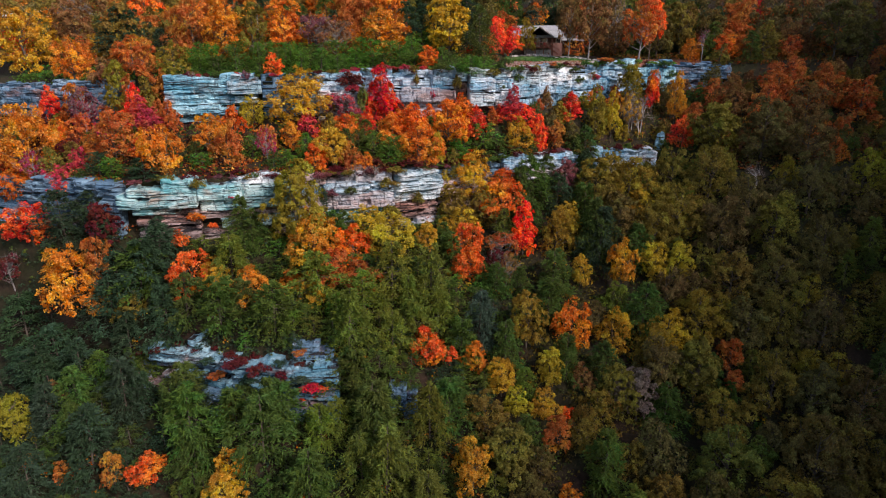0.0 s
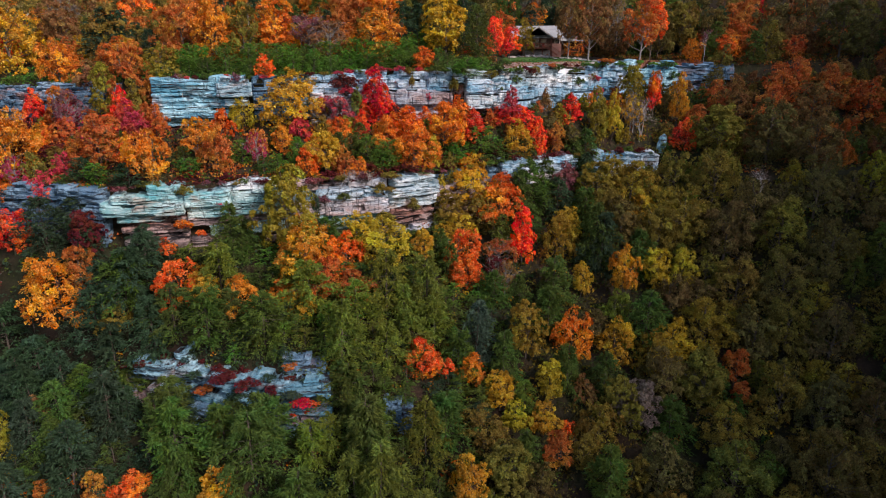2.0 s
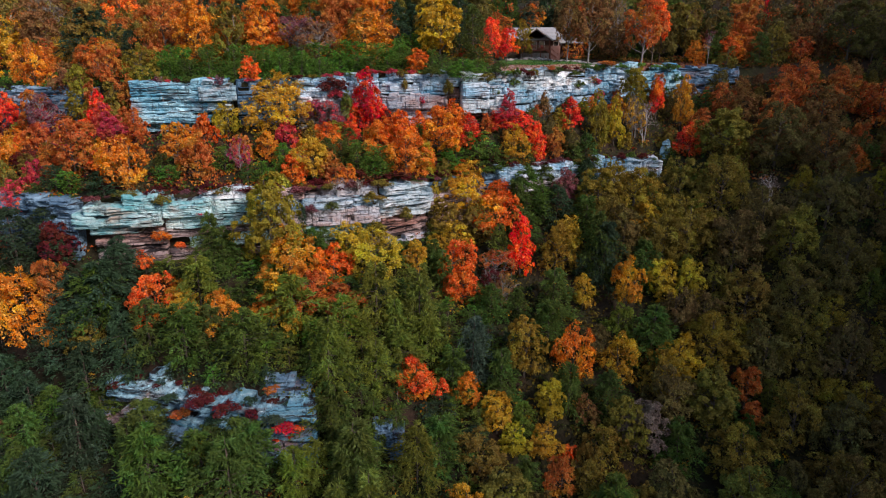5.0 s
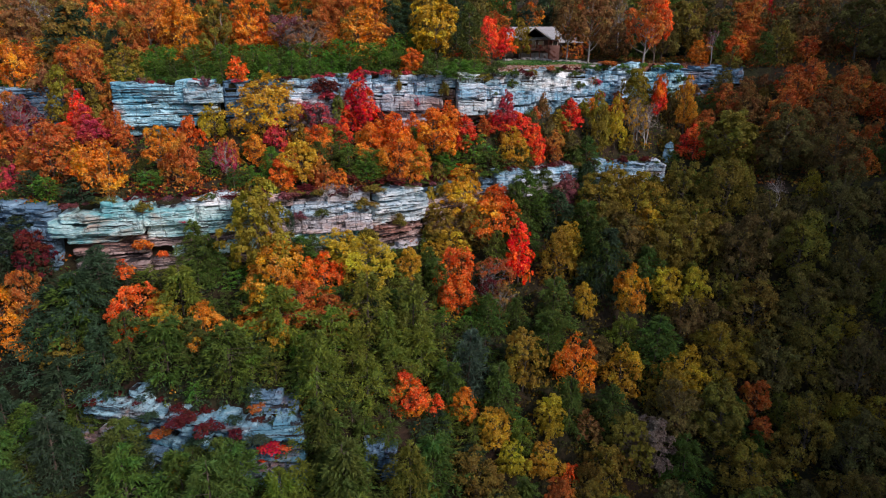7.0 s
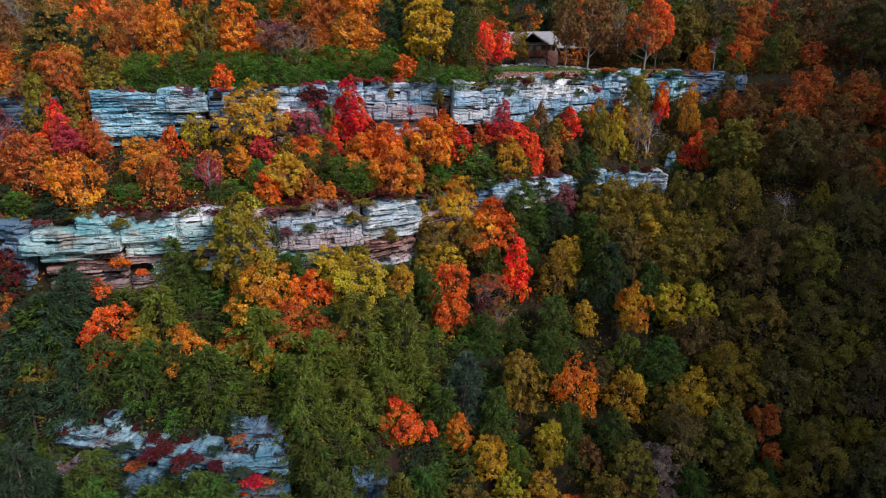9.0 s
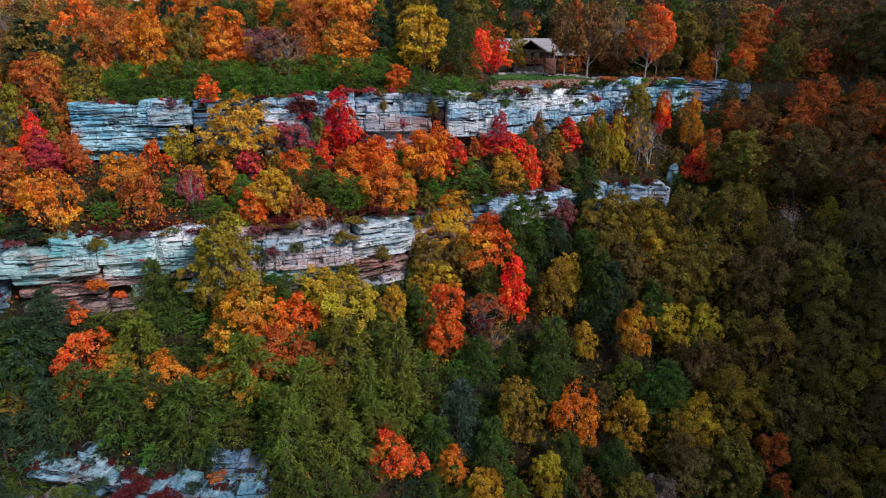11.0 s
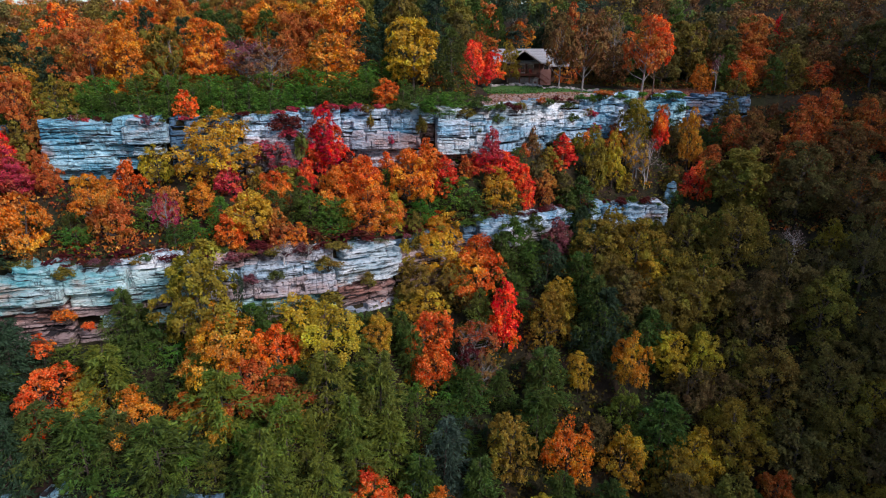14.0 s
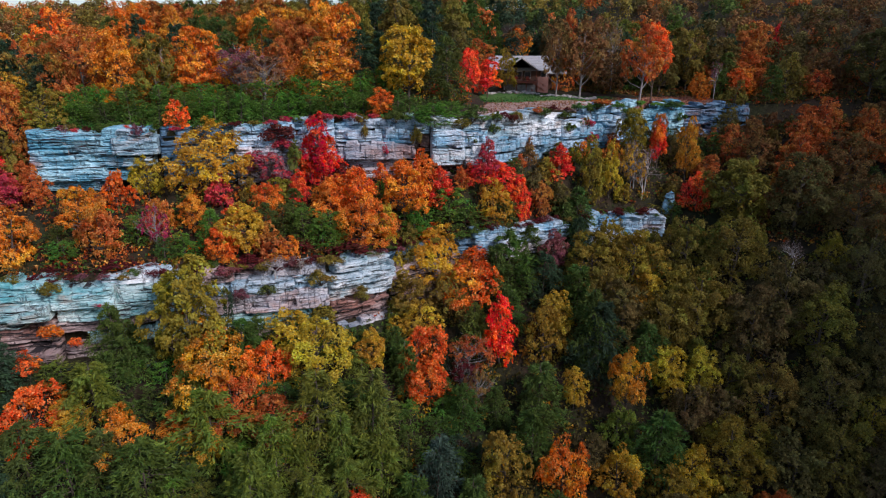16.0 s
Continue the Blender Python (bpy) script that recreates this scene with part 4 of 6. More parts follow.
def pitched(name, material, x0, x1, y_eave, z_eave, y_ridge, z_ridge, thick=0.18):
    """One slope of a roof whose ridge runs along x, its shingle courses stepped."""
    rows = 9
    side = []
    for i in range(rows):
        a, b = i / rows, (i + 1) / rows
        side.append((y_eave + (y_ridge - y_eave) * a, z_eave + (z_ridge - z_eave) * a + 0.05))
        side.append((y_eave + (y_ridge - y_eave) * b, z_eave + (z_ridge - z_eave) * b))
    side += [(y_ridge, z_ridge - thick), (y_eave, z_eave - thick)]
    n = len(side)
    verts = [(x0, y, z) for y, z in side] + [(x1, y, z) for y, z in side]
    faces = [(i, n + i, n + (i + 1) % n, (i + 1) % n) for i in range(n)] + [tuple(range(n)), tuple(range(2 * n - 1, n - 1, -1))]
    return mesh_from(name, verts, faces, material)


def cross_pitched(name, material, y0, y1, x_eave, z_eave, x_ridge, z_ridge):
    me = pitched(name, material, y0, y1, x_eave, z_eave, x_ridge, z_ridge)
    me.transform(Matrix(((0, 1, 0, 0), (1, 0, 0, 0), (0, 0, 1, 0), (0, 0, 0, 1))))
    me.flip_normals()
    return me


def house():
    home = tagged(new("house"), "brown timber house with pale grey roof and raised deck", "house")
    g = 59.0
    part("wall", solid("wall", SIDING, (8.8, 20.7, 164.0, 172.5, g - 1.5, 63.35)), home, "dark brown timber walls")
    part("lower_wall", solid("wall", BRICK, (18.6, 20.9, 163.4, 164.1, g - 1.5, 61.9)), home, "pinkish brick wall")
    part("roof", pitched("roof", SHINGLE, 8.2, 21.2, 163.0, 63.3, 168.2, 66.2), home, "pale grey shingles")
    part("roof", pitched("roof", SHINGLE, 8.2, 21.2, 173.4, 63.3, 168.2, 66.2), home, "pale grey shingles")
    part("porch_roof", cross_pitched("roof", SHINGLE, 160.6, 167.5, 12.7, 64.22, 14.9, 65.75), home, "pale grey shingles")
    part("porch_roof", cross_pitched("roof", SHINGLE, 160.6, 167.5, 18.5, 63.25, 14.9, 65.75), home, "pale grey shingles")
    for sgn in (-1, 1):
        me = solid("barge_board", TRIM, (-0.10, 4.42 if sgn > 0 else 2.72, 160.50, 160.62, -0.16, 0.13))
        me.transform(Matrix.Translation((14.9, 0, 65.76)) @ Matrix.Rotation(radians(34.8 if sgn > 0 else 145.2), 4, "Y"))
        part("barge_board", me, home, "pale painted board")
    bm = bmesh.new()
    tri = [bm.verts.new(p) for p in ((12.9, 163.8, 64.1), (12.9, 163.8, 63.2), (18.1, 163.8, 63.2), (14.9, 163.8, 65.5))]
    bm.faces.new(tri)
    bmesh.ops.solidify(bm, geom=bm.faces[:], thickness=0.15)
    me = bpy.data.meshes.new("gable")
    bm.to_mesh(me)
    me.materials.append(SIDING)
    part("gable", me, home)
    for a, b in ((9.4, 10.7), (12.3, 13.5), (15.9, 17.2), (19.3, 20.5)):
        win = part("window", solid("window", TRIM, (a, b, 163.90, 164.02, 62.85, 62.95), (a, b, 163.90, 164.02, 61.55, 61.65), (a, a + 0.09, 163.90, 164.02, 61.65, 62.85), (b - 0.09, b, 163.90, 164.02, 61.65, 62.85)), home)
        part("pane", solid("pane", GLASS, (a + 0.09, b - 0.09, 163.94, 163.98, 61.65, 62.85), bevel=0), win, "dark window glass")
    door = part("door", solid("door", TRIM, (14.2, 15.4, 163.88, 164.02, 61.05, 63.1)), home)
    part("pane", solid("pane", GLASS, (14.35, 15.25, 163.84, 163.87, 61.3, 62.9), bevel=0), door, "dark glass door pane")
    deck = part("deck", solid("deck", DECK, *[(11.6 + 0.2 * i, 11.78 + 0.2 * i, 160.4, 163.95, 60.93, 61.02) for i in range(33)], bevel=0), home, "red-brown deck boards")
    part("beam", solid("beam", DECK, (11.6, 18.2, 160.5, 160.66, 60.68, 60.92)), deck)
    for x in (11.75, 14.0, 16.0, 18.05):
        part("post", solid("post", DECK, (x - 0.09, x + 0.09, 160.5, 160.68, g - 1.2, 60.68)), deck)
    for x in (12.95, 18.05):
        part("porch_post", solid("post", DECK, (x - 0.08, x + 0.08, 160.75, 160.91, 61.02, 63.2 if x > 15 else 64.1)), home)
    rail = part("railing", solid("railing", DECK, (11.6, 17.0, 160.48, 160.58, 61.9, 61.98), (11.6, 17.0, 160.48, 160.58, 61.15, 61.2)), home, "red-brown deck railing")
    for i in range(28):
        x = 11.7 + 0.19 * i
        part("baluster", solid("baluster", DECK, (x, x + 0.05, 160.5, 160.56, 61.2, 61.9), bevel=0), rail)
    stair = part("stairs", solid("stairs", DECK, (17.05, 17.15, 158.3, 160.5, 59.2, 59.5), bevel=0), home, "red-brown timber stairs")
    for i in range(9):
        part("tread", solid("tread", DECK, (17.1 + 0.27 * i, 17.42 + 0.27 * i, 159.1, 160.4, 60.80 - 0.19 * i, 60.86 - 0.19 * i), bevel=0), stair)
    for y in (159.1, 160.4):
        me = solid("string", DECK, (0, 3.0, y - 0.04, y + 0.04, -0.12, 0.12), (0, 3.0, y - 0.04, y + 0.04, 0.85, 0.93))
        me.transform(Matrix.Translation((17.1, 0, 60.9)) @ Matrix.Rotation(radians(35), 4, "Y"))
        part("handrail", me, stair)
    wing = part("wing", solid("wing", SIDING, (20.9, 26.2, 166.6, 171.0, g + 0.2, 62.7)), home, "low side wing")
    part("wing_roof", pitched("roof", SHINGLE, 20.8, 26.6, 164.9, 62.65, 168.2, 64.5), wing, "grey shingles")
    part("wing_roof", pitched("roof", SHINGLE, 20.8, 26.6, 171.6, 62.65, 168.2, 64.5), wing, "grey shingles")
    part("foundation", solid("foundation", STONE, (11.5, 18.3, 162.2, 164.0, g - 1.5, 60.3)), home, "shadowed stone base")
    return home


house()


def boulder(seed, bits=1):
    bm = bmesh.new()
    bmesh.ops.create_icosphere(bm, subdivisions=2, radius=0.5)
    for v in bm.verts:
        q = v.co * 1.7 + Vector((seed * 3.1, seed, 0))
        v.co *= 1 + 0.45 * noise.noise(q)
        v.co.z *= 0.75
        v.co = Vector((round(v.co.x * 5) / 5 * 0.5 + v.co.x * 0.5, round(v.co.y * 5) / 5 * 0.5 + v.co.y * 0.5, v.co.z))
    me = bpy.data.meshes.new("boulder")
    bm.to_mesh(me)
    bm.free()
    me.materials.append(STONE)
    return me


BOULDERS = [boulder(i) for i in range(5)]
stone_rng = random.Random(4)


def stone_row(name, label, x0, x1, line, size, count):
    base = tagged(new(name), label, "wall")
    for i in range(count):
        x = x0 + (x1 - x0) * (i + stone_rng.uniform(-0.3, 0.3)) / count
        y = line(x) + stone_rng.uniform(-0.9, 0.9)
        s = size * stone_rng.uniform(0.45, 1.35)
        ob = part("stone", stone_rng.choice(BOULDERS), base)
        ob.matrix_world = Matrix.LocRotScale((x, y, float(ground(x, y)) + 0.12 * s), Euler((0, 0, stone_rng.uniform(0, 6))), (s * 1.2, s, s))


stone_row("garden_wall", "low row of pale stones edging the lawn", 18.5, 30.0, lambda x: 155.5 + 0.1 * x - 2.2, 0.75, 34)
stone_row("garden_wall", "line of pale stones below the house", 8.0, 18.5, lambda x: 158.3, 0.8, 24)
stone_row("garden_wall", "scattered pale stones on the clifftop", 24.5, 32.0, lambda x: rim(x) + 7.5, 0.6, 20)
stone_row("clifftop_stones", "loose white stones along the cliff rim", 8.0, 44.0, lambda x: rim(x) + 1.8, 0.7, 46)


def pinnacle(x, y, wide, high):
    """A weathered rock pillar, leaning and broken into courses, standing in the wood."""
    verts, faces = [], []
    n, k = 20, 30
    base = float(ground(x, y))
    for j in range(k + 1):
        v = j / k
        z = -0.6 + (high + 0.6) * v
        course = math.floor(z / 0.62 + 0.3 * math.sin(z))
        body = 0.86 + 0.30 * math.sin(2.6 * v + 0.5) - 0.62 * max(0.0, v - 0.62) ** 1.2
        for i in range(n):
            g = 2 * math.pi * i / n
            side = Vector((math.cos(g), math.sin(g), z * 0.7))
            r = wide * 0.5 * body * (1 + 0.17 * chance(course, math.floor(i / 4)) + 0.24 * noise.noise(side * 1.3) + 0.07 * noise.noise(side * 5.0))
            verts.append((x + math.cos(g) * r + 0.16 * z, y + math.sin(g) * r * 0.8, base + z + (0.30 * noise.noise(side * 1.7) if j == k else 0)))
    for j in range(k):
        for i in range(n):
            a, b = j * n + i, j * n + (i + 1) % n
            faces.append((a, b, b + n, a + n))
    verts.append((x + 0.16 * high, y, base + high + 0.35))
    faces += [(k * n + i, k * n + (i + 1) % n, len(verts) - 1) for i in range(n)]
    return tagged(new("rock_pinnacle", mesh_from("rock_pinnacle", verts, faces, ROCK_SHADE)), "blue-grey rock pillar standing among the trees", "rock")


pinnacle(38.3, 132.6, 1.7, 3.0)


def deck_chair():
    """A small slatted garden chair."""
    chair = tagged(new("deck_chair"), "small red wooden chair on the deck", "chair", "chairs on the deck")
    part("seat", solid("seat", RED_PAINT, (-0.28, 0.28, -0.28, 0.28, 0.40, 0.45)), chair)
    part("backrest", solid("backrest", RED_PAINT, (-0.28, 0.28, 0.24, 0.30, 0.45, 1.0)), chair)
    for x in (-0.25, 0.19):
        part("armrest", solid("armrest", RED_PAINT, (x, x + 0.07, -0.28, 0.28, 0.62, 0.66)), chair)
        for y in (-0.27, 0.2):
            part("leg", solid("leg", RED_PAINT, (x, x + 0.06, y, y + 0.06, 0, 0.62 if y < 0 else 0.4), bevel=0.006), chair)
    return chair


RED_PAINT = plain("faded_red_paint", (0.34, 0.03, 0.02), (0.50, 0.06, 0.04), 0.6)
first_chair = deck_chair()
first_chair.matrix_world = pose(12.6, 161.6, 61.02, rz=8)
for cx, turn in ((13.9, -12), (16.4, 20)):
    copy_thing(first_chair, pose(cx, 161.7, 61.02, rz=turn))

# ---- the marked trees of the hillside ----
plant("oak", "brown", -85.8, 133.3, 7.9, 13.0)
plant("pine", "deep", -73.2, 128.1, 9.6, 11.9)
plant("maple", "flame", -89.2, 169.9, 8.9, 12.2)
plant("pine", "deep", -51.2, 135.0, 5.4, 13.6)
plant("pine", "deep", -45.9, 136.0, 6.0, 12.1)
plant("pine", "deep", -69.7, 128.0, 5.6, 11.4)
plant("oak", "rust", -56.7, 126.4, 9.4, 12.1)
plant("oak", "amber", -49.1, 123.0, 8.1, 11.7)
plant("oak", "olive", -43.9, 123.1, 6.2, 11.3)
plant("oak", "amber", -39.0, 127.3, 7.4, 12.2)
plant("thin", "mauve", -33.0, 129.6, 8.8, 8.2)
plant("bare", "grey", -31.9, 128.6, 4.0, 6.2)
plant("oak", "yellow", -30.6, 133.5, 3.0, 4.2)
plant("thin", "brown", -28.6, 127.0, 7.0, 8.2)
plant("oak", "rust", -28.4, 137.0, 6.0, 9.0)
plant("maple", "amber", -20.5, 131.9, 9.7, 9.6)
plant("maple", "amber", -13.6, 141.5, 3.8, 4.2)
plant("pine", "deep", -16.4, 146.0, 6.6, 10.6)
plant("maple", "gold", -6.3, 134.3, 8.8, 12.8)
plant("pine", "green", 0.4, 136.5, 6.2, 11.6)
plant("pine", "deep", -2.6, 147.0, 8.4, 15.6)
plant("thin", "brown", 15.7, 183.2, 8.7, 7.1)
plant("oak", "brown", 34.4, 186.1, 9.5, 13.2)
plant("oak", "rust", 68.8, 175.8, 8.8, 11.5)
plant("oak", "dark", 75.4, 174.2, 9.4, 12.2)
plant("oak", "dark", 82.1, 170.7, 10.5, 13.6)
plant("oak", "dark", 84.9, 158.7, 9.7, 14.1)
plant("maple", "amber", -10.1, 126.9, 4.9, 4.7)
plant("shrub", "scarlet", -1.9, 138.6, 1.5, 3.0)
plant("cedar", "cedar", -53.3, 116.2, 4.1, 4.8)
plant("cedar", "cedar", -49.7, 117.5, 4.6, 5.0)
plant("cedar", "cedar", -45.2, 116.9, 4.6, 5.0)
plant("cedar", "cedar", -41.8, 118.9, 4.7, 5.4)
plant("cedar", "cedar", -37.4, 118.2, 4.6, 4.9)
plant("cedar", "cedar", -33.0, 117.6, 4.4, 4.8)
plant("cedar", "cedar", -29.7, 118.9, 4.5, 4.9)
plant("cedar", "cedar", -26.7, 120.0, 3.8, 4.3)
plant("cedar", "cedar", -17.6, 128.7, 5.0, 4.8)
plant("cedar", "cedar", -13.7, 130.0, 4.6, 5.3)
plant("cedar", "cedar", -23.9, 130.8, 4.6, 4.3)
plant("cedar", "cedar", 1.0, 126.1, 4.4, 3.1)
plant("maple", "rust", -79.6, 124.0, 5.4, 7.0)
plant("oak", "moss", -65.8, 112.2, 5.0, 11.6, form="tall")
plant("oak", "rust", -57.2, 111.4, 4.6, 9.6, form="tall")
plant("oak", "olive", -59.8, 110.9, 4.6, 9.0, form="cone")
plant("oak", "rust", -63.4, 111.4, 4.8, 9.2, form="cone")
plant("oak", "rust", -60.6, 113.4, 5.0, 8.4)
plant("oak", "moss", -55.6, 114.0, 5.4, 6.4)
plant("oak", "rust", -66.4, 119.5, 6.6, 7.3)
plant("maple", "scarlet", -80.4, 113.4, 3.6, 7.2)
plant("thin", "mauve", -70.5, 108.0, 5.0, 8.8)
plant("oak", "rust", -73.5, 110.5, 4.6, 8.6)
plant("oak", "brown", -70.0, 114.9, 6.9, 7.2)
plant("maple", "scarlet", -61.4, 109.4, 3.8, 8.0)
plant("maple", "pink", -56.9, 105.8, 4.4, 5.2)
plant("maple", "pink", -59.5, 107.1, 4.3, 6.8)
plant("oak", "rust", -54.7, 107.1, 4.3, 5.6)
plant("maple", "rust", -59.7, 98.2, 7.2, 9.3)
plant("maple", "honey", -50.1, 95.0, 6.8, 7.8)
plant("maple", "magenta", -71.4, 109.3, 4.0, 6.8)
plant("oak", "honey", -45.0, 101.2, 4.8, 7.2)
plant("maple", "rust", -40.6, 98.4, 5.8, 8.0)
plant("maple", "flame", -43.1, 107.0, 3.8, 5.5)
plant("oak", "yellow", -40.3, 109.9, 4.4, 6.2)
plant("thin", "magenta", -35.1, 100.7, 3.1, 6.2)
plant("maple", "flame", -37.6, 115.7, 3.2, 4.4)
plant("oak", "gold", -32.6, 112.9, 10.5, 10.8)
plant("maple", "pink", -30.7, 110.6, 4.0, 5.1)
plant("maple", "amber", -32.1, 104.8, 3.5, 5.6)
plant("maple", "flame", -26.8, 99.6, 3.7, 6.1)
plant("oak", "gold", -24.2, 101.1, 5.0, 7.5)
plant("maple", "flame", -23.3, 107.7, 4.3, 6.8)
plant("thin", "pink", -25.6, 115.8, 5.7, 5.9)
plant("maple", "amber", -18.9, 101.9, 3.3, 3.8)
plant("maple", "crimson", -18.4, 118.9, 6.8, 11.2)
plant("maple", "scarlet", -20.1, 113.3, 2.7, 5.6)
plant("maple", "scarlet", -17.9, 119.2, 4.4, 5.9)
plant("maple", "amber", -15.2, 111.3, 5.3, 7.0)
plant("maple", "flame", -11.8, 112.9, 6.3, 8.0)
plant("maple", "amber", -10.4, 107.8, 7.9, 7.9)
plant("oak", "yellow", -7.2, 109.7, 2.8, 6.4)
plant("cedar", "cedar", -18.1, 107.0, 4.5, 4.7)
plant("cedar", "cedar", -14.4, 106.2, 5.3, 5.4)
plant("maple", "amber", -5.2, 114.5, 6.4, 9.8)
plant("maple", "scarlet", -0.3, 118.2, 4.7, 6.7)
plant("maple", "flame", -2.7, 121.2, 4.0, 5.2)
plant("cedar", "cedar", 1.2, 117.3, 7.1, 5.4)
plant("maple", "pink", 6.9, 122.7, 4.1, 7.0)
plant("maple", "crimson", 6.0, 121.9, 5.0, 3.8)
plant("oak", "gold", 7.9, 119.4, 5.7, 7.7)
plant("maple", "scarlet", 12.2, 121.9, 3.3, 7.7)
plant("maple", "scarlet", 9.6, 123.2, 4.9, 5.3)
plant("shrub", "brown", 13.8, 128.7, 3.1, 5.6)
plant("maple", "rust", 15.6, 123.8, 3.2, 7.9)
plant("maple", "scarlet", 19.2, 130.5, 4.8, 7.1)
plant("oak", "dark", 19.0, 127.0, 3.3, 5.6)
plant("oak", "moss", 24.6, 131.0, 4.4, 12.0, form="cone")
plant("oak", "yellow", 28.3, 133.0, 3.9, 10.4, form="cone")
plant("oak", "moss", 33.2, 139.0, 5.0, 11.0, form="tall")
plant("maple", "rust", 38.6, 142.2, 3.0, 8.6, form="tall")
plant("maple", "scarlet", 37.8, 139.0, 3.0, 10.4, form="taller")
plant("oak", "gold", 32.4, 135.0, 4.0, 8.5, form="thin")
plant("bare", "grey", 34.3, 134.0, 6.4, 7.0)
plant("bare", "grey", 33.1, 135.6, 5.0, 9.6)
plant("bare", "grey", 34.9, 135.3, 5.6, 9.0)
plant("oak", "gold", 43.1, 139.0, 4.0, 12.0, form="tall")
plant("maple", "coral", 43.3, 133.4, 5.2, 6.8)
plant("pine", "green", 22.2, 127.4, 6.2, 9.6)
plant("pine", "green", 10.1, 114.9, 7.7, 11.2)
plant("maple", "mauve", 17.3, 119.6, 5.5, 7.5)
plant("oak", "moss", 23.2, 117.8, 7.3, 10.7)
plant("oak", "moss", 29.3, 119.0, 8.9, 10.3)
plant("oak", "yellow", 31.1, 115.8, 4.9, 7.4)
plant("maple", "flame", -1.6, 114.7, 3.9, 3.8)
plant("maple", "gold", -0.9, 114.4, 9.2, 8.9)
plant("maple", "flame", 4.3, 111.9, 7.7, 9.4)
plant("oak", "olive", 0.8, 109.9, 5.6, 7.3)
plant("maple", "vermilion", 8.4, 105.0, 5.2, 11.1)
plant("oak", "yellow", -2.6, 105.5, 6.3, 7.0)
plant("shrub", "wine", -12.1, 106.7, 7.7, 2.6)
plant("shrub", "wine", -17.7, 104.5, 3.4, 2.5)
plant("shrub", "olive", -14.6, 100.4, 3.4, 2.6, 38.1)
plant("shrub", "olive", -43.5, 91.4, 2.7, 2.4, 39.6)
plant("oak", "moss", -28.2, 92.6, 8.8, 15.6, form="tall")
plant("oak", "honey", -25.6, 90.4, 8.4, 9.8)
plant("maple", "wine", -29.2, 98.2, 2.6, 3.3)
plant("oak", "yellow", -17.5, 96.9, 7.2, 5.8)
plant("oak", "yellow", -13.9, 94.6, 8.2, 8.3)
plant("maple", "flame", -19.5, 92.0, 6.3, 7.0)
plant("maple", "rust", -22.3, 88.8, 6.2, 6.3)
plant("maple", "rust", -17.7, 87.7, 6.0, 5.7)
plant("maple", "gold", -8.1, 98.5, 3.4, 6.5)
plant("maple", "flame", -2.0, 101.0, 6.4, 8.0)
plant("maple", "flame", -1.1, 98.6, 5.8, 6.4, form="maple")
plant("thin", "rust", 4.5, 102.7, 5.3, 5.9)
plant("thin", "brown", 5.3, 98.3, 3.5, 6.6)
plant("thin", "wine", 3.5, 100.7, 3.6, 4.8)
plant("oak", "moss", 14.6, 106.9, 7.2, 9.4)
plant("pine", "green", 21.2, 106.8, 7.2, 13.7)
plant("oak", "yellow", 18.4, 101.5, 3.6, 6.9)
plant("oak", "olive", 24.1, 113.0, 5.7, 9.9)
plant("maple", "wine", -57.5, 87.7, 4.5, 7.7)
plant("pine", "green", -35.6, 91.7, 6.3, 6.7)
plant("pine", "green", -36.9, 91.3, 4.5, 9.4)
plant("maple", "flame", -46.2, 89.4, 3.1, 3.0)
plant("maple", "flame", -43.6, 85.2, 6.8, 6.6)
plant("oak", "gold", -40.2, 86.1, 5.2, 5.0)
plant("oak", "rust", -57.7, 85.2, 4.5, 9.9)
plant("pine", "deep", -50.3, 84.6, 8.6, 10.7)
plant("pine", "lime", -37.4, 86.7, 7.3, 9.1)
plant("maple", "honey", -33.6, 84.6, 6.1, 5.8)
plant("maple", "amber", -27.9, 85.8, 4.5, 4.3)
plant("oak", "gold", -24.6, 84.3, 4.4, 5.7)
plant("pine", "lime", -23.4, 84.4, 8.4, 10.5)
plant("pine", "lime", -27.6, 88.0, 5.9, 7.3)
plant("pine", "lime", -12.9, 87.9, 7.3, 11.4)
plant("pine", "lime", -7.1, 90.0, 6.9, 12.7)
plant("pine", "lime", -16.3, 83.5, 5.7, 9.1)
plant("pine", "green", -37.4, 80.9, 7.4, 9.6)
plant("pine", "green", -29.2, 80.4, 7.4, 9.4)
plant("pine", "lime", -18.1, 78.6, 6.3, 11.2)
plant("pine", "lime", -11.9, 80.3, 5.5, 8.9)
plant("pine", "lime", -5.6, 87.2, 6.8, 9.6)
plant("pine", "blue", 0.5, 87.4, 6.2, 11.6)
plant("oak", "moss", 8.3, 89.5, 6.2, 10.4)
plant("maple", "amber", 15.7, 91.6, 6.1, 8.8)
plant("oak", "gold", 22.7, 92.3, 6.5, 7.4)
plant("oak", "gold", 25.1, 100.7, 4.4, 12.0)
plant("oak", "lime", 23.7, 97.6, 5.1, 6.7)
plant("oak", "yellow", 31.4, 104.7, 5.4, 8.2)
plant("oak", "yellow", 36.2, 104.6, 4.3, 8.6)
plant("pine", "green", 27.9, 95.6, 8.0, 10.0)
plant("oak", "moss", 37.4, 96.0, 8.6, 9.2)
plant("oak", "yellow", 31.9, 94.2, 7.4, 7.5)
plant("oak", "olive", 44.6, 102.2, 8.2, 9.4)
plant("maple", "flame", -7.1, 82.5, 6.6, 6.8)
plant("maple", "amber", 0.1, 84.0, 3.8, 5.8)
plant("oak", "gold", 4.2, 81.6, 4.4, 6.6)
plant("oak", "yellow", 11.7, 84.4, 4.1, 7.8)
plant("oak", "gold", 10.4, 80.6, 5.1, 4.8)
plant("maple", "flame", 14.0, 80.2, 3.0, 3.8)
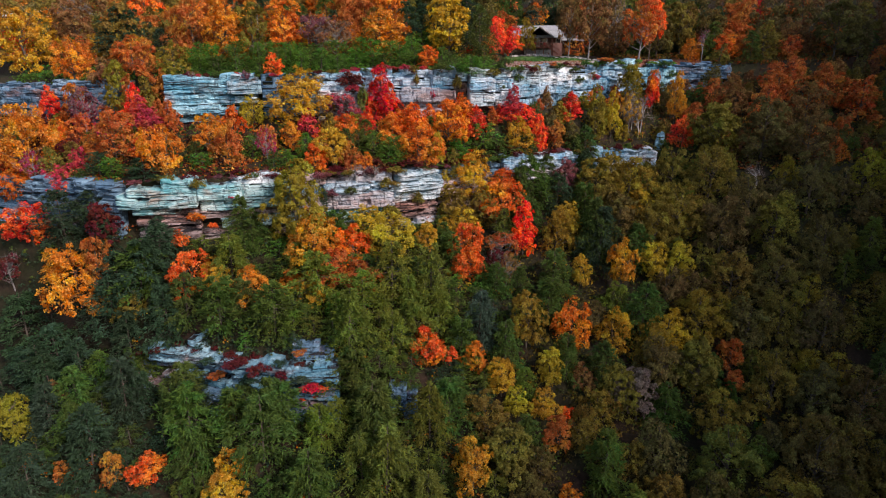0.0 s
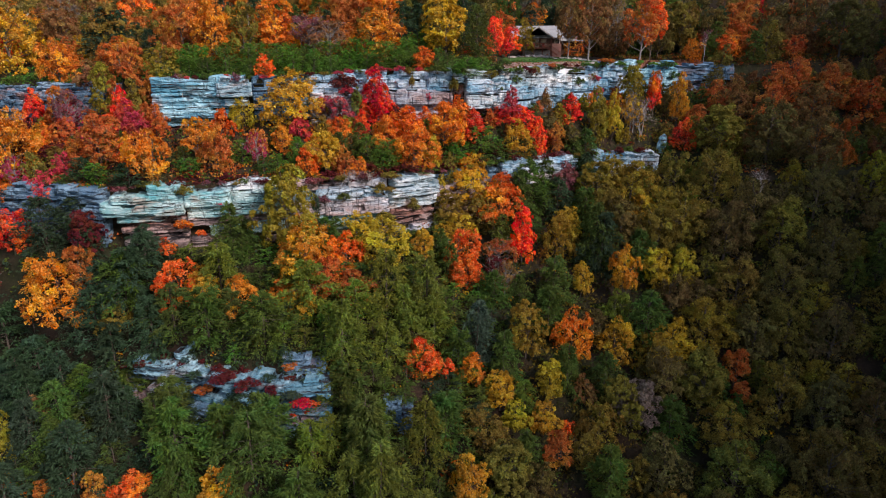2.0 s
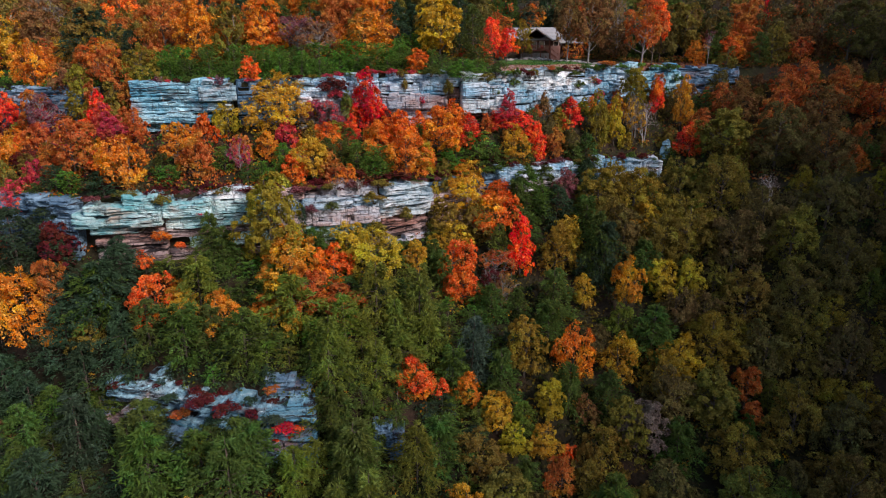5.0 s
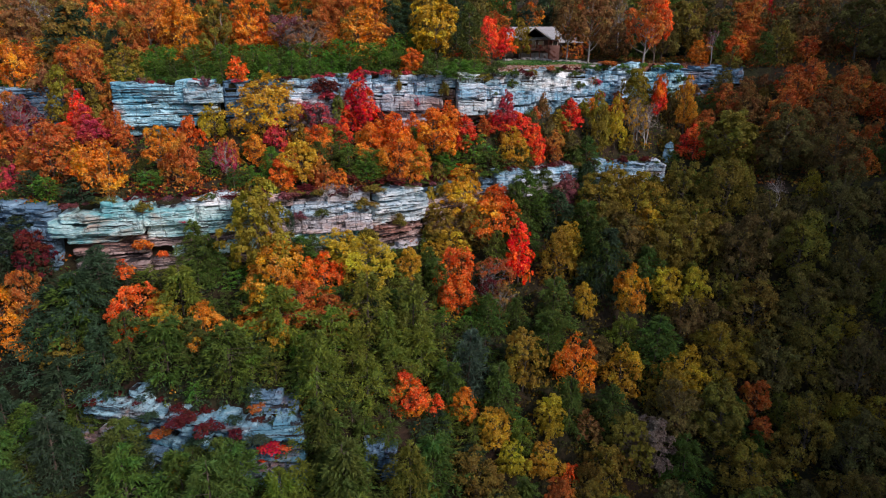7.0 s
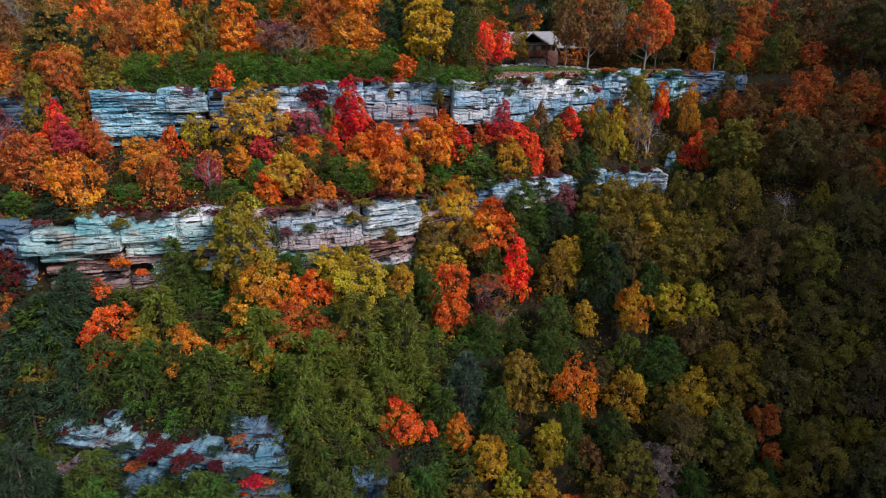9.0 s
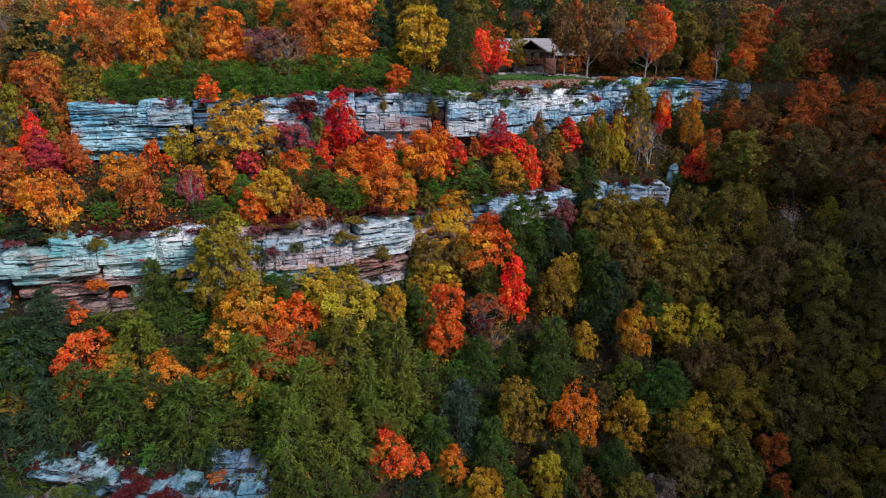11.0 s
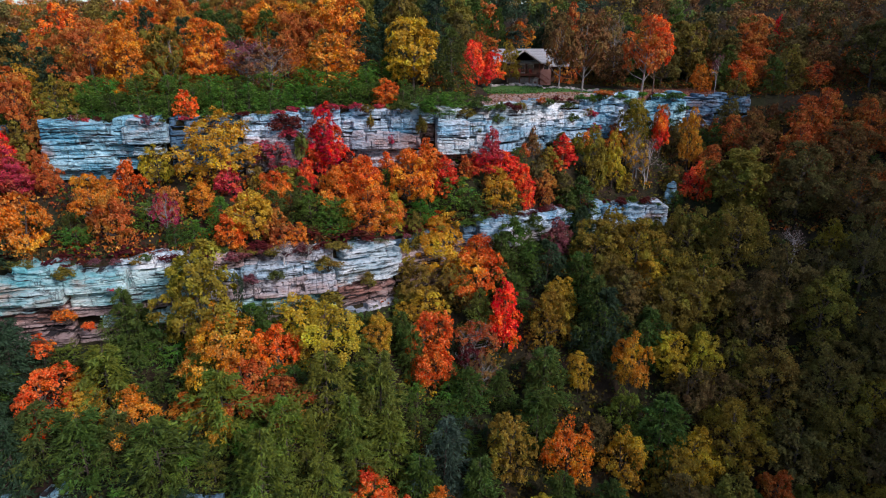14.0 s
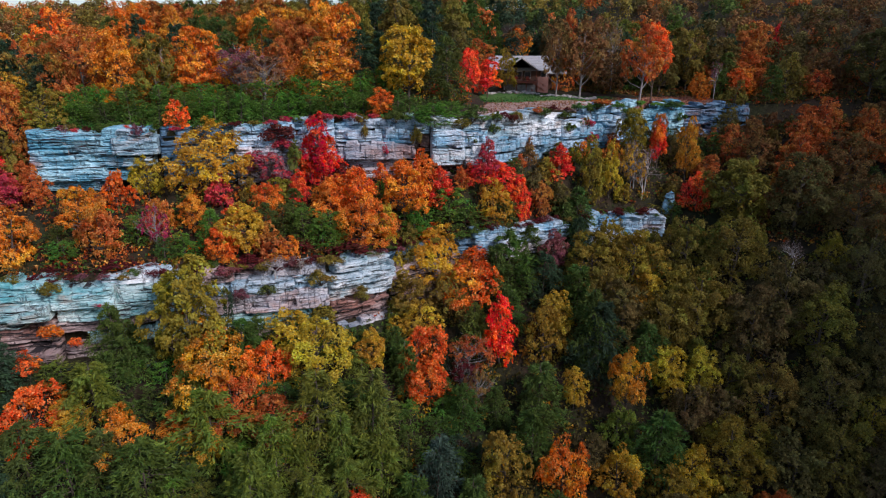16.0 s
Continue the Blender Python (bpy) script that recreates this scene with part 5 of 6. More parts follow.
plant("oak", "yellow", 6.2, 79.7, 4.3, 4.7)
plant("oak", "brown", 17.1, 85.3, 3.9, 5.0)
plant("oak", "olive", 21.9, 82.5, 6.6, 9.8)
plant("maple", "rust", 40.9, 90.4, 4.0, 7.1)
plant("maple", "rust", 41.2, 87.7, 3.2, 5.0)
plant("oak", "olive", 34.7, 86.9, 6.9, 10.7)
plant("maple", "rust", 65.1, 141.0, 7.6, 10.4)
plant("oak", "rust", 60.6, 136.0, 7.0, 9.4)
plant("oak", "brown", 55.6, 139.5, 6.6, 8.4)
plant("oak", "rust", 52.8, 143.2, 5.4, 7.2)
plant("oak", "brown", 67.6, 133.0, 7.8, 10.2)
plant("oak", "brown", 60.8, 130.4, 7.2, 9.0)
plant("oak", "rust", 69.5, 145.0, 6.4, 8.6)
plant("oak", "brown", 76.0, 141.0, 7.6, 10.0)
plant("oak", "rust", 72.5, 136.9, 7.6, 11.4)
plant("oak", "rust", 79.5, 135.0, 8.4, 9.2)
plant("oak", "dark", 57.2, 126.7, 10.4, 12.3)
plant("oak", "dark", 63.3, 120.6, 9.0, 11.0)
plant("oak", "olive", 48.2, 127.9, 9.1, 13.2)
plant("oak", "olive", 38.5, 121.7, 7.9, 10.2)
plant("oak", "olive", 45.0, 119.9, 9.1, 11.3)
plant("bare", "grey", 52.8, 116.9, 5.6, 6.9)
plant("oak", "dark", 49.4, 111.7, 9.5, 11.7)
plant("oak", "olive", 37.9, 112.5, 9.6, 11.9)
plant("oak", "dark", 44.5, 109.4, 9.4, 11.6)
plant("oak", "olive", 53.0, 107.9, 9.6, 11.3)
plant("oak", "dark", 60.4, 112.5, 8.9, 11.6)
plant("oak", "dark", 59.1, 103.0, 8.3, 11.9)
plant("oak", "dark", 51.2, 100.3, 8.2, 10.7)
plant("oak", "olive", 32.6, 110.6, 8.2, 10.6)
plant("oak", "dark", 26.0, 109.7, 7.2, 11.7)
plant("pine", "green", 13.4, 98.9, 7.4, 9.7)
plant("oak", "olive", 50.2, 95.0, 8.7, 9.8)
plant("oak", "dark", 55.9, 93.0, 7.7, 11.1)
plant("oak", "dark", 44.7, 94.3, 7.1, 9.3)
plant("oak", "dark", 28.6, 86.6, 6.7, 10.6)
plant("oak", "olive", 45.9, 85.9, 8.1, 10.5)
plant("oak", "dark", 51.4, 84.1, 7.2, 11.2)
plant("pine", "green", 29.2, 82.5, 6.5, 8.4)
plant("oak", "olive", 37.2, 81.2, 8.5, 8.1)
plant("pine", "green", -17.0, 77.0, 7.4, 9.6)
plant("pine", "green", -13.5, 72.8, 7.0, 8.8)
plant("pine", "green", -3.4, 76.0, 6.6, 9.5)
plant("oak", "olive", 1.9, 77.1, 6.1, 7.1)
plant("pine", "green", -26.2, 72.4, 7.0, 8.8)
plant("pine", "deep", -52.0, 80.6, 7.8, 11.1)
plant("pine", "deep", -45.3, 80.6, 6.9, 9.9)
plant("pine", "deep", -55.2, 82.4, 7.1, 10.2)
plant("maple", "gold", -93.1, 127.9, 11.4, 12.6)
plant("maple", "scarlet", -99.9, 134.5, 6.7, 7.0)
plant("maple", "amber", -77.1, 117.5, 6.4, 8.2)
plant("oak", "olive", -73.7, 129.4, 9.3, 12.0)
plant("thin", "grey", -103.3, 161.3, 8.6, 12.7)
plant("maple", "amber", -74.6, 98.3, 8.9, 11.4)
plant("thin", "magenta", -72.4, 95.5, 3.7, 6.1)
plant("maple", "scarlet", -71.1, 90.4, 6.7, 6.9)
plant("maple", "honey", -61.4, 85.3, 10.6, 11.2)
plant("maple", "wine", -57.6, 88.7, 3.0, 5.6)
plant("pine", "deep", -64.8, 89.4, 7.0, 8.8)
plant("maple", "amber", -75.8, 95.7, 5.6, 7.2)
plant("thin", "wine", -74.8, 88.9, 4.6, 6.0)
plant("maple", "flame", -43.4, 66.8, 4.6, 4.8)
plant("pine", "deep", -59.0, 79.0, 6.4, 8.4)
plant("pine", "green", -57.6, 75.4, 6.2, 8.0)
plant("pine", "deep", -60.6, 72.6, 6.6, 8.8)
plant("pine", "green", -56.0, 71.2, 5.6, 7.4)
plant("pine", "deep", -62.8, 77.2, 6.0, 7.6)
plant("pine", "green", -55.6, 78.2, 5.2, 6.6)
plant("maple", "rust", -48.0, 66.2, 2.9, 6.2)
plant("maple", "rust", -55.6, 67.0, 2.6, 3.5)
plant("maple", "gold", -32.3, 67.2, 3.6, 4.4)
plant("maple", "gold", -32.1, 63.3, 5.8, 5.5)
plant("maple", "brown", -61.3, 75.7, 2.6, 4.9)
plant("oak", "moss", -64.9, 71.3, 4.8, 8.8)
plant("maple", "gold", -0.0, 68.6, 5.2, 9.2)
plant("maple", "rust", 12.2, 75.1, 3.8, 6.7)
plant("maple", "amber", 13.5, 69.3, 4.0, 3.8)
plant("oak", "lime", 35.6, 74.3, 10.2, 9.7)
plant("shrub", "crimson", -23.4, 76.7, 4.1, 2.1)
plant("oak", "olive", -52.3, 83.2, 5.1, 5.6)
plant("pine", "green", -51.3, 85.1, 7.7, 9.6)
plant("pine", "deep", -71.4, 85.1, 8.9, 11.6)
plant("pine", "green", -38.6, 70.0, 9.1, 11.4)
plant("pine", "green", -28.1, 68.6, 8.2, 11.6)
plant("pine", "deep", -52.3, 68.3, 8.4, 10.9)
plant("pine", "green", -37.3, 67.6, 6.0, 7.8)
plant("pine", "green", -13.5, 71.8, 8.4, 11.0)
plant("pine", "lime", -11.3, 66.3, 8.0, 12.3)
plant("pine", "green", -21.3, 64.7, 7.9, 9.9)
plant("pine", "deep", -59.4, 65.2, 6.7, 9.7)
plant("pine", "lime", -6.0, 73.1, 6.2, 10.1)
plant("oak", "olive", 4.9, 71.0, 6.1, 8.9)
plant("oak", "olive", 18.4, 79.5, 6.6, 8.6)
plant("pine", "green", 18.7, 71.8, 6.9, 11.0)
plant("oak", "dark", 26.4, 75.0, 7.1, 9.3)
plant("oak", "dark", 47.2, 73.6, 10.0, 12.0)
plant("oak", "olive", 41.3, 68.0, 8.8, 8.6)
plant("oak", "dark", 57.5, 82.4, 9.1, 11.9)
plant("oak", "olive", 25.8, 68.7, 7.5, 7.8)
plant("pine", "lime", -5.4, 64.8, 6.5, 8.5)
plant("shrub", "olive", -14.8, 100.3, 4.3, 3.5, 33.0)
plant("bare", "mauve", -50.7, 110.1, 2.6, 4.8, 52.0)
plant("shrub", "amber", -44.1, 91.3, 3.0, 2.3, 34.2)
plant("shrub", "flame", -41.8, 91.8, 1.8, 1.5, 33.0)
plant("shrub", "green", 21.5, 136.7, 2.4, 2.4, 53.4)
plant("shrub", "brown", 14.0, 130.5, 1.6, 5.2, 49.7)
plant("shrub", "olive", 2.7, 123.2, 3.5, 2.5, 55.1)
plant("shrub", "crimson", -22.3, 74.4, 3.7, 1.7, 14.7)
plant("shrub", "wine", -33.3, 74.5, 2.2, 1.3, 17.9)
plant("shrub", "wine", -26.6, 74.1, 2.2, 1.6, 16.7)
plant("bare", "grey", -19.7, 98.3, 4.7, 3.2, 39.6)
plant("shrub", "olive", -4.2, 122.3, 2.3, 4.8, 52.6)
plant("shrub", "wine", 34.8, 132.1, 3.2, 1.7)
plant("shrub", "wine", -5.5, 111.4, 3.6, 2.4)
plant("shrub", "wine", 5.5, 118.6, 4.8, 2.5)
plant("shrub", "wine", -38.6, 97.3, 4.7, 1.7)
plant("shrub", "wine", -44.2, 95.7, 4.7, 1.7)
plant("shrub", "wine", -52.5, 93.7, 3.8, 1.8)
plant("shrub", "wine", -23.6, 100.6, 4.9, 2.0)
plant("shrub", "pink", -20.4, 99.6, 3.2, 1.8)
plant("shrub", "green", -27.2, 97.2, 3.0, 2.2)
plant("cedar", "green", -21.6, 96.6, 4.4, 4.6)
plant("cedar", "green", -17.6, 98.2, 3.4, 3.8)
plant("oak", "moss", 11.5, 158.0, 4.0, 9.2, form="tall")
plant("thin", "amber", 15.4, 176.0, 5.6, 9.2, form="stand")
plant("oak", "lime", 40.4, 180.0, 6.4, 15.6, form="tall")
plant("oak", "rust", 27.2, 180.0, 5.4, 15.4, form="tall")
plant("thin", "brown", 21.2, 153.9, 6.6, 14.4, form="stand")
plant("thin", "brown", 26.0, 154.6, 8.4, 15.4, form="stand")
plant("thin", "rust", 37.4, 153.0, 8.6, 15.0, form="stand")
plant("maple", "flame", 41.0, 157.6, 5.6, 15.6, form="taller")
plant("maple", "coral", 3.9, 146.2, 4.6, 9.2, form="tall")
plant("maple", "scarlet", 7.6, 150.8, 4.2, 7.4, form="tall")
plant("bare", "mauve", 53.7, 158.0, 3.3, 9.2)
plant("maple", "amber", 52.7, 163.0, 4.5, 5.7)
plant("maple", "flame", 60.5, 162.0, 6.3, 6.1)
plant("maple", "rust", 66.2, 165.0, 4.8, 5.2)
plant("maple", "rust", 65.9, 176.0, 6.0, 10.7)
plant("maple", "crimson", 74.2, 178.0, 3.4, 11.0)
plant("thin", "brown", 35.9, 171.4, 6.3, 14.0)
plant("bare", "grey", -42.7, 123.8, 1.0, 12.3)
plant("pine", "green", -42.7, 73.5, 4.8, 7.2)
plant("pine", "green", -32.0, 73.2, 4.7, 6.1)
plant("pine", "green", -49.5, 79.2, 5.1, 6.6)
plant("pine", "green", -17.6, 77.1, 5.6, 8.4)
plant("pine", "lime", -18.4, 72.3, 3.9, 7.1)
plant("pine", "lime", -14.5, 67.5, 5.9, 8.7)
plant("pine", "deep", -63.6, 81.2, 7.8, 9.7)
plant("pine", "deep", -65.4, 78.1, 6.7, 8.8)
plant("pine", "green", -4.0, 99.1, 5.0, 7.5)
plant("pine", "lime", -10.1, 87.8, 5.2, 7.7)
plant("pine", "green", 3.4, 96.4, 4.9, 7.4)
plant("cedar", "cedar", -58.3, 94.4, 4.6, 3.2)
plant("cedar", "cedar", -44.4, 96.5, 3.9, 3.3)
plant("cedar", "cedar", -31.7, 100.8, 4.1, 3.4)
plant("maple", "rust", -21.2, 101.9, 4.1, 5.2)
plant("cedar", "cedar", -2.1, 115.7, 5.6, 3.9)
plant("shrub", "green", 7.9, 125.3, 2.0, 2.2, 54.3)
plant("shrub", "wine", 11.0, 128.0, 1.8, 1.8, 55.8)
plant("shrub", "green", 16.6, 132.7, 2.5, 1.7, 56.4)
plant("shrub", "pink", 26.0, 140.1, 2.9, 3.3, 50.9)
plant("shrub", "olive", -11.9, 122.1, 1.3, 3.8, 53.6)
plant("shrub", "wine", -12.8, 122.0, 1.5, 1.5, 56.1)
plant("shrub", "olive", 24.5, 139.0, 2.2, 2.2, 54.2)
plant("shrub", "green", 4.5, 123.5, 2.1, 2.5, 52.8)
plant("shrub", "pink", -23.7, 118.4, 3.7, 2.8, 52.5)
plant("shrub", "green", 33.2, 144.1, 3.4, 2.3, 55.5)
plant("shrub", "green", 44.8, 150.3, 3.1, 2.8, 53.9)
plant("oak", "olive", -4.4, 107.3, 5.0, 7.6)
plant("pine", "green", -5.6, 101.0, 3.4, 6.5)
plant("oak", "yellow", -5.9, 110.2, 3.3, 7.1)
plant("oak", "olive", -4.7, 111.9, 3.7, 7.1)
plant("pine", "green", -23.4, 95.2, 4.7, 5.9)
plant("cedar", "deep", -24.6, 94.9, 2.3, 9.3)
plant("thin", "mauve", -25.6, 115.8, 6.1, 5.4)
plant("oak", "lime", -21.7, 117.5, 2.4, 7.7)
plant("shrub", "wine", -24.0, 118.3, 5.6, 4.6, 53.4)
plant("cedar", "cedar", -15.3, 105.7, 4.2, 3.9)
plant("cedar", "cedar", -37.7, 100.8, 4.1, 4.3)
plant("cedar", "green", -46.4, 98.3, 3.7, 3.8)
plant("cedar", "deep", -52.4, 92.6, 6.8, 3.6)
plant("cedar", "deep", -60.9, 94.7, 4.6, 4.1)
plant("cedar", "green", -33.7, 99.4, 3.2, 3.4)
plant("cedar", "green", 3.6, 117.1, 6.6, 4.4)
plant("cedar", "cedar", -3.8, 114.0, 4.6, 3.9)
plant("cedar", "green", 9.4, 120.0, 4.8, 4.5)
plant("pine", "green", 19.5, 125.9, 6.1, 7.9)
plant("shrub", "wine", 1.2, 116.1, 3.8, 2.4)
plant("cedar", "green", -10.4, 106.8, 5.2, 2.7)
plant("oak", "gold", -0.6, 114.8, 5.6, 7.3)
plant("pine", "green", 13.5, 120.5, 5.9, 8.9)
plant("pine", "green", 7.7, 112.7, 5.5, 10.8)
plant("pine", "deep", 15.4, 114.9, 6.6, 8.6)
plant("pine", "green", 20.3, 113.5, 6.5, 9.7)
plant("oak", "moss", 27.1, 124.9, 5.1, 6.6)
plant("pine", "deep", 21.7, 123.0, 4.4, 7.8)
plant("pine", "deep", 22.2, 105.8, 7.8, 12.5)
plant("oak", "moss", 35.4, 114.8, 7.5, 9.7)
plant("oak", "yellow", 17.4, 111.1, 5.5, 7.2)
plant("pine", "green", 29.1, 106.5, 7.0, 10.3)
plant("pine", "green", 12.1, 93.9, 6.3, 9.3)
plant("pine", "green", 14.5, 86.4, 5.2, 8.7)
plant("pine", "green", 4.8, 85.3, 5.8, 9.5)
plant("pine", "green", -1.8, 85.2, 5.8, 8.6)
plant("oak", "moss", 28.4, 91.3, 6.2, 8.1)
plant("pine", "green", 20.3, 87.5, 5.3, 7.8)
plant("pine", "lime", -8.9, 83.9, 5.7, 8.4)
plant("cedar", "green", -17.9, 124.3, 4.9, 3.5)
plant("cedar", "green", -2.4, 125.6, 3.9, 3.5)
plant("shrub", "green", 4.4, 123.4, 2.9, 2.5, 56.2)
plant("cedar", "green", -5.3, 125.5, 3.9, 4.1)
plant("shrub", "pink", -8.6, 122.3, 1.9, 2.9, 51.2)
plant("shrub", "rust", -5.6, 120.6, 2.9, 6.4)
plant("shrub", "rust", 12.2, 127.4, 2.4, 3.9)
plant("pine", "deep", -60.2, 92.0, 6.1, 7.7)
plant("pine", "deep", -56.8, 87.4, 4.4, 6.0)
plant("pine", "deep", -48.7, 87.5, 5.8, 7.3)
plant("pine", "deep", -54.5, 84.8, 5.8, 7.5)
plant("pine", "green", -43.1, 82.3, 7.0, 8.8)
plant("pine", "green", -33.9, 82.7, 5.6, 7.0)
plant("pine", "green", -11.7, 77.4, 5.4, 7.1)
plant("pine", "lime", -20.8, 71.2, 5.7, 7.1)
plant("pine", "green", -32.5, 71.8, 6.4, 8.0)
plant("pine", "green", -40.4, 74.5, 7.3, 9.1)
plant("pine", "deep", -50.2, 74.7, 7.3, 9.5)
plant("pine", "green", -27.8, 72.2, 5.3, 9.2)
plant("pine", "deep", -39.8, 74.5, 6.0, 5.4)
plant("pine", "deep", -47.6, 75.8, 4.7, 5.8)
plant("shrub", "wine", -33.2, 74.5, 3.9, 1.3, 18.2)
plant("shrub", "wine", -29.7, 73.9, 3.9, 1.4, 17.7)
plant("shrub", "rust", -36.4, 75.3, 2.7, 1.2, 15.8)
plant("shrub", "deep", -38.0, 75.8, 2.3, 1.1, 17.8)
plant("shrub", "deep", -24.1, 74.3, 3.3, 1.3, 16.1)
plant("shrub", "deep", -31.3, 73.9, 2.6, 1.9, 15.8)
plant("shrub", "rust", -23.8, 74.3, 2.3, 1.2, 20.2)
plant("shrub", "green", 5.2, 123.5, 2.9, 2.4, 57.2)
plant("shrub", "green", 8.3, 125.7, 1.6, 2.3, 56.1)
plant("shrub", "olive", 11.9, 128.8, 1.8, 2.4, 55.8)
plant("shrub", "green", 20.4, 136.0, 2.3, 1.9, 55.7)
plant("shrub", "rust", 15.3, 131.7, 2.0, 1.5, 56.9)
plant("shrub", "green", 25.5, 139.8, 1.4, 1.8, 56.5)
plant("shrub", "green", 42.8, 149.5, 3.7, 2.4, 56.4)
plant("shrub", "rust", 27.6, 141.1, 4.4, 1.6, 57.6)
plant("shrub", "pink", 25.0, 139.4, 3.0, 2.4, 53.8)
plant("cedar", "cedar", -1.2, 122.6, 6.8, 3.8, 55.5)
plant("shrub", "green", -7.2, 122.4, 3.4, 2.6, 56.3)
plant("shrub", "olive", -12.3, 122.0, 2.2, 2.2, 56.0)
plant("shrub", "mauve", -41.6, 111.4, 2.3, 3.1, 54.8)
plant("shrub", "green", 33.2, 144.2, 3.1, 2.7, 53.2)
plant("maple", "rust", -61.0, 68.5, 2.2, 3.0)
plant("oak", "moss", -33.5, 72.4, 2.8, 5.1)
plant("oak", "grey", 24.9, 82.9, 6.0, 8.9)
plant("pine", "deep", -49.0, 88.3, 5.1, 6.4)
plant("bare", "grey", -16.7, 99.1, 3.2, 2.4, 39.9)
plant("shrub", "olive", -13.4, 101.3, 3.3, 2.0, 40.4)
plant("shrub", "mauve", -24.9, 96.9, 3.1, 2.0, 40.1)
plant("shrub", "green", -20.7, 98.1, 2.4, 1.9, 37.5)
plant("shrub", "mauve", -23.7, 97.2, 2.4, 2.1, 37.2)
plant("shrub", "olive", -10.2, 103.7, 2.5, 3.4, 34.5)
plant("shrub", "pink", -38.5, 92.8, 2.0, 1.1, 37.9)


# ---- low evergreens along the foot of the middle ledge ----
foot_rng = random.Random(31)
for i in range(26):
    x = -60 + 54 * (i + foot_rng.uniform(0.1, 0.9)) / 26
    y = float(np.interp(x, KX, Y_MIDDLE)) - foot_rng.uniform(3.0, 5.2)
    high = foot_rng.uniform(2.2, 3.4)
    plant("cedar", foot_rng.choice(["green", "green", "cedar", "lime", "deep"]), round(x, 1), round(y, 1), round(high * 1.3, 1), round(high, 1), form="cedar_small")


# ---- the trees between them ----
fill = random.Random(12)


def room(x, y, wide):
    return all((x - a) ** 2 + (y - b) ** 2 > (0.34 * (wide + w)) ** 2 for a, b, w in planted)


def fill_in(count, x0, x1, y0, y1, limit):
    """Plant up to limit trees where there is room, lower ones close before the rock faces."""
    made = 0
    for _ in range(count):
        x, y = fill.uniform(x0, x1), fill.uniform(y0, y1)
        if made >= limit or clearing(x, y) or abs(x) > 30 + 0.66 * (y - 15):
            continue
        z = zone(x, y)
        if z == 3 and ((x < 4 and y < np.interp(x, KX, Y_UPPER) + 11) or (-4 < x < 26 and y < 164)):
            continue
        gaps = [np.interp(x, KX, v) - y for v in (Y_LOWER, Y_MIDDLE, Y_UPPER)]
        ahead = min([g for g in gaps if g > 0], default=99)
        behind = min([-g for g in gaps if g <= 0], default=99)
        if ahead < 2.4 or behind < 1.5:
            continue
        if (z == 2 and -57 < x < -36 and ahead < 12) or (z == 1 and -57 < x < -34 and ahead < 7) or (z == 0 and -46 < x < -16 and ahead < 9):
            continue
        k = mix_at(x, y)
        tint = fill.choice(MIXES[k])
        if tint == "green" and z < 2 and x > -34 and fill.random() < 0.55:
            tint = "lime"
        elif tint in ("olive", "amber") and z == 0 and x < -20:
            tint = "deep"
        elif tint in ("green", "lime") and z < 2 and x < -28 and fill.random() < 0.75:
            tint = "deep"
        high = fill.uniform(5.5, 9.5) if z != 2 else fill.uniform(3.5, 6.0)
        if z == 0 and -42 < x < -18:
            high = min(high, 3.0 + 1.1 * ahead)
        elif z and x < 42 and not (z == 1 and -6 < x < 5):
            high = min(high, 1.8 + 0.62 * ahead)
        if high < 2.2:
            continue
        kind = "pine" if tint in ("green", "blue", "deep", "cedar") or (tint == "lime" and fill.random() < 0.6) else "maple" if tint in ("amber", "flame", "crimson", "pink", "wine", "scarlet") else "oak"
        if kind == "pine" and high < 5:
            kind = "cedar"
        wide = high * (fill.uniform(0.6, 0.78) if kind in ("pine", "cedar") else fill.uniform(0.75, 1.0))
        if not room(x, y, wide):
            continue
        plant(kind, tint, round(x, 1), round(y, 1), round(wide, 1), round(high, 1), None, True)
        made += 1


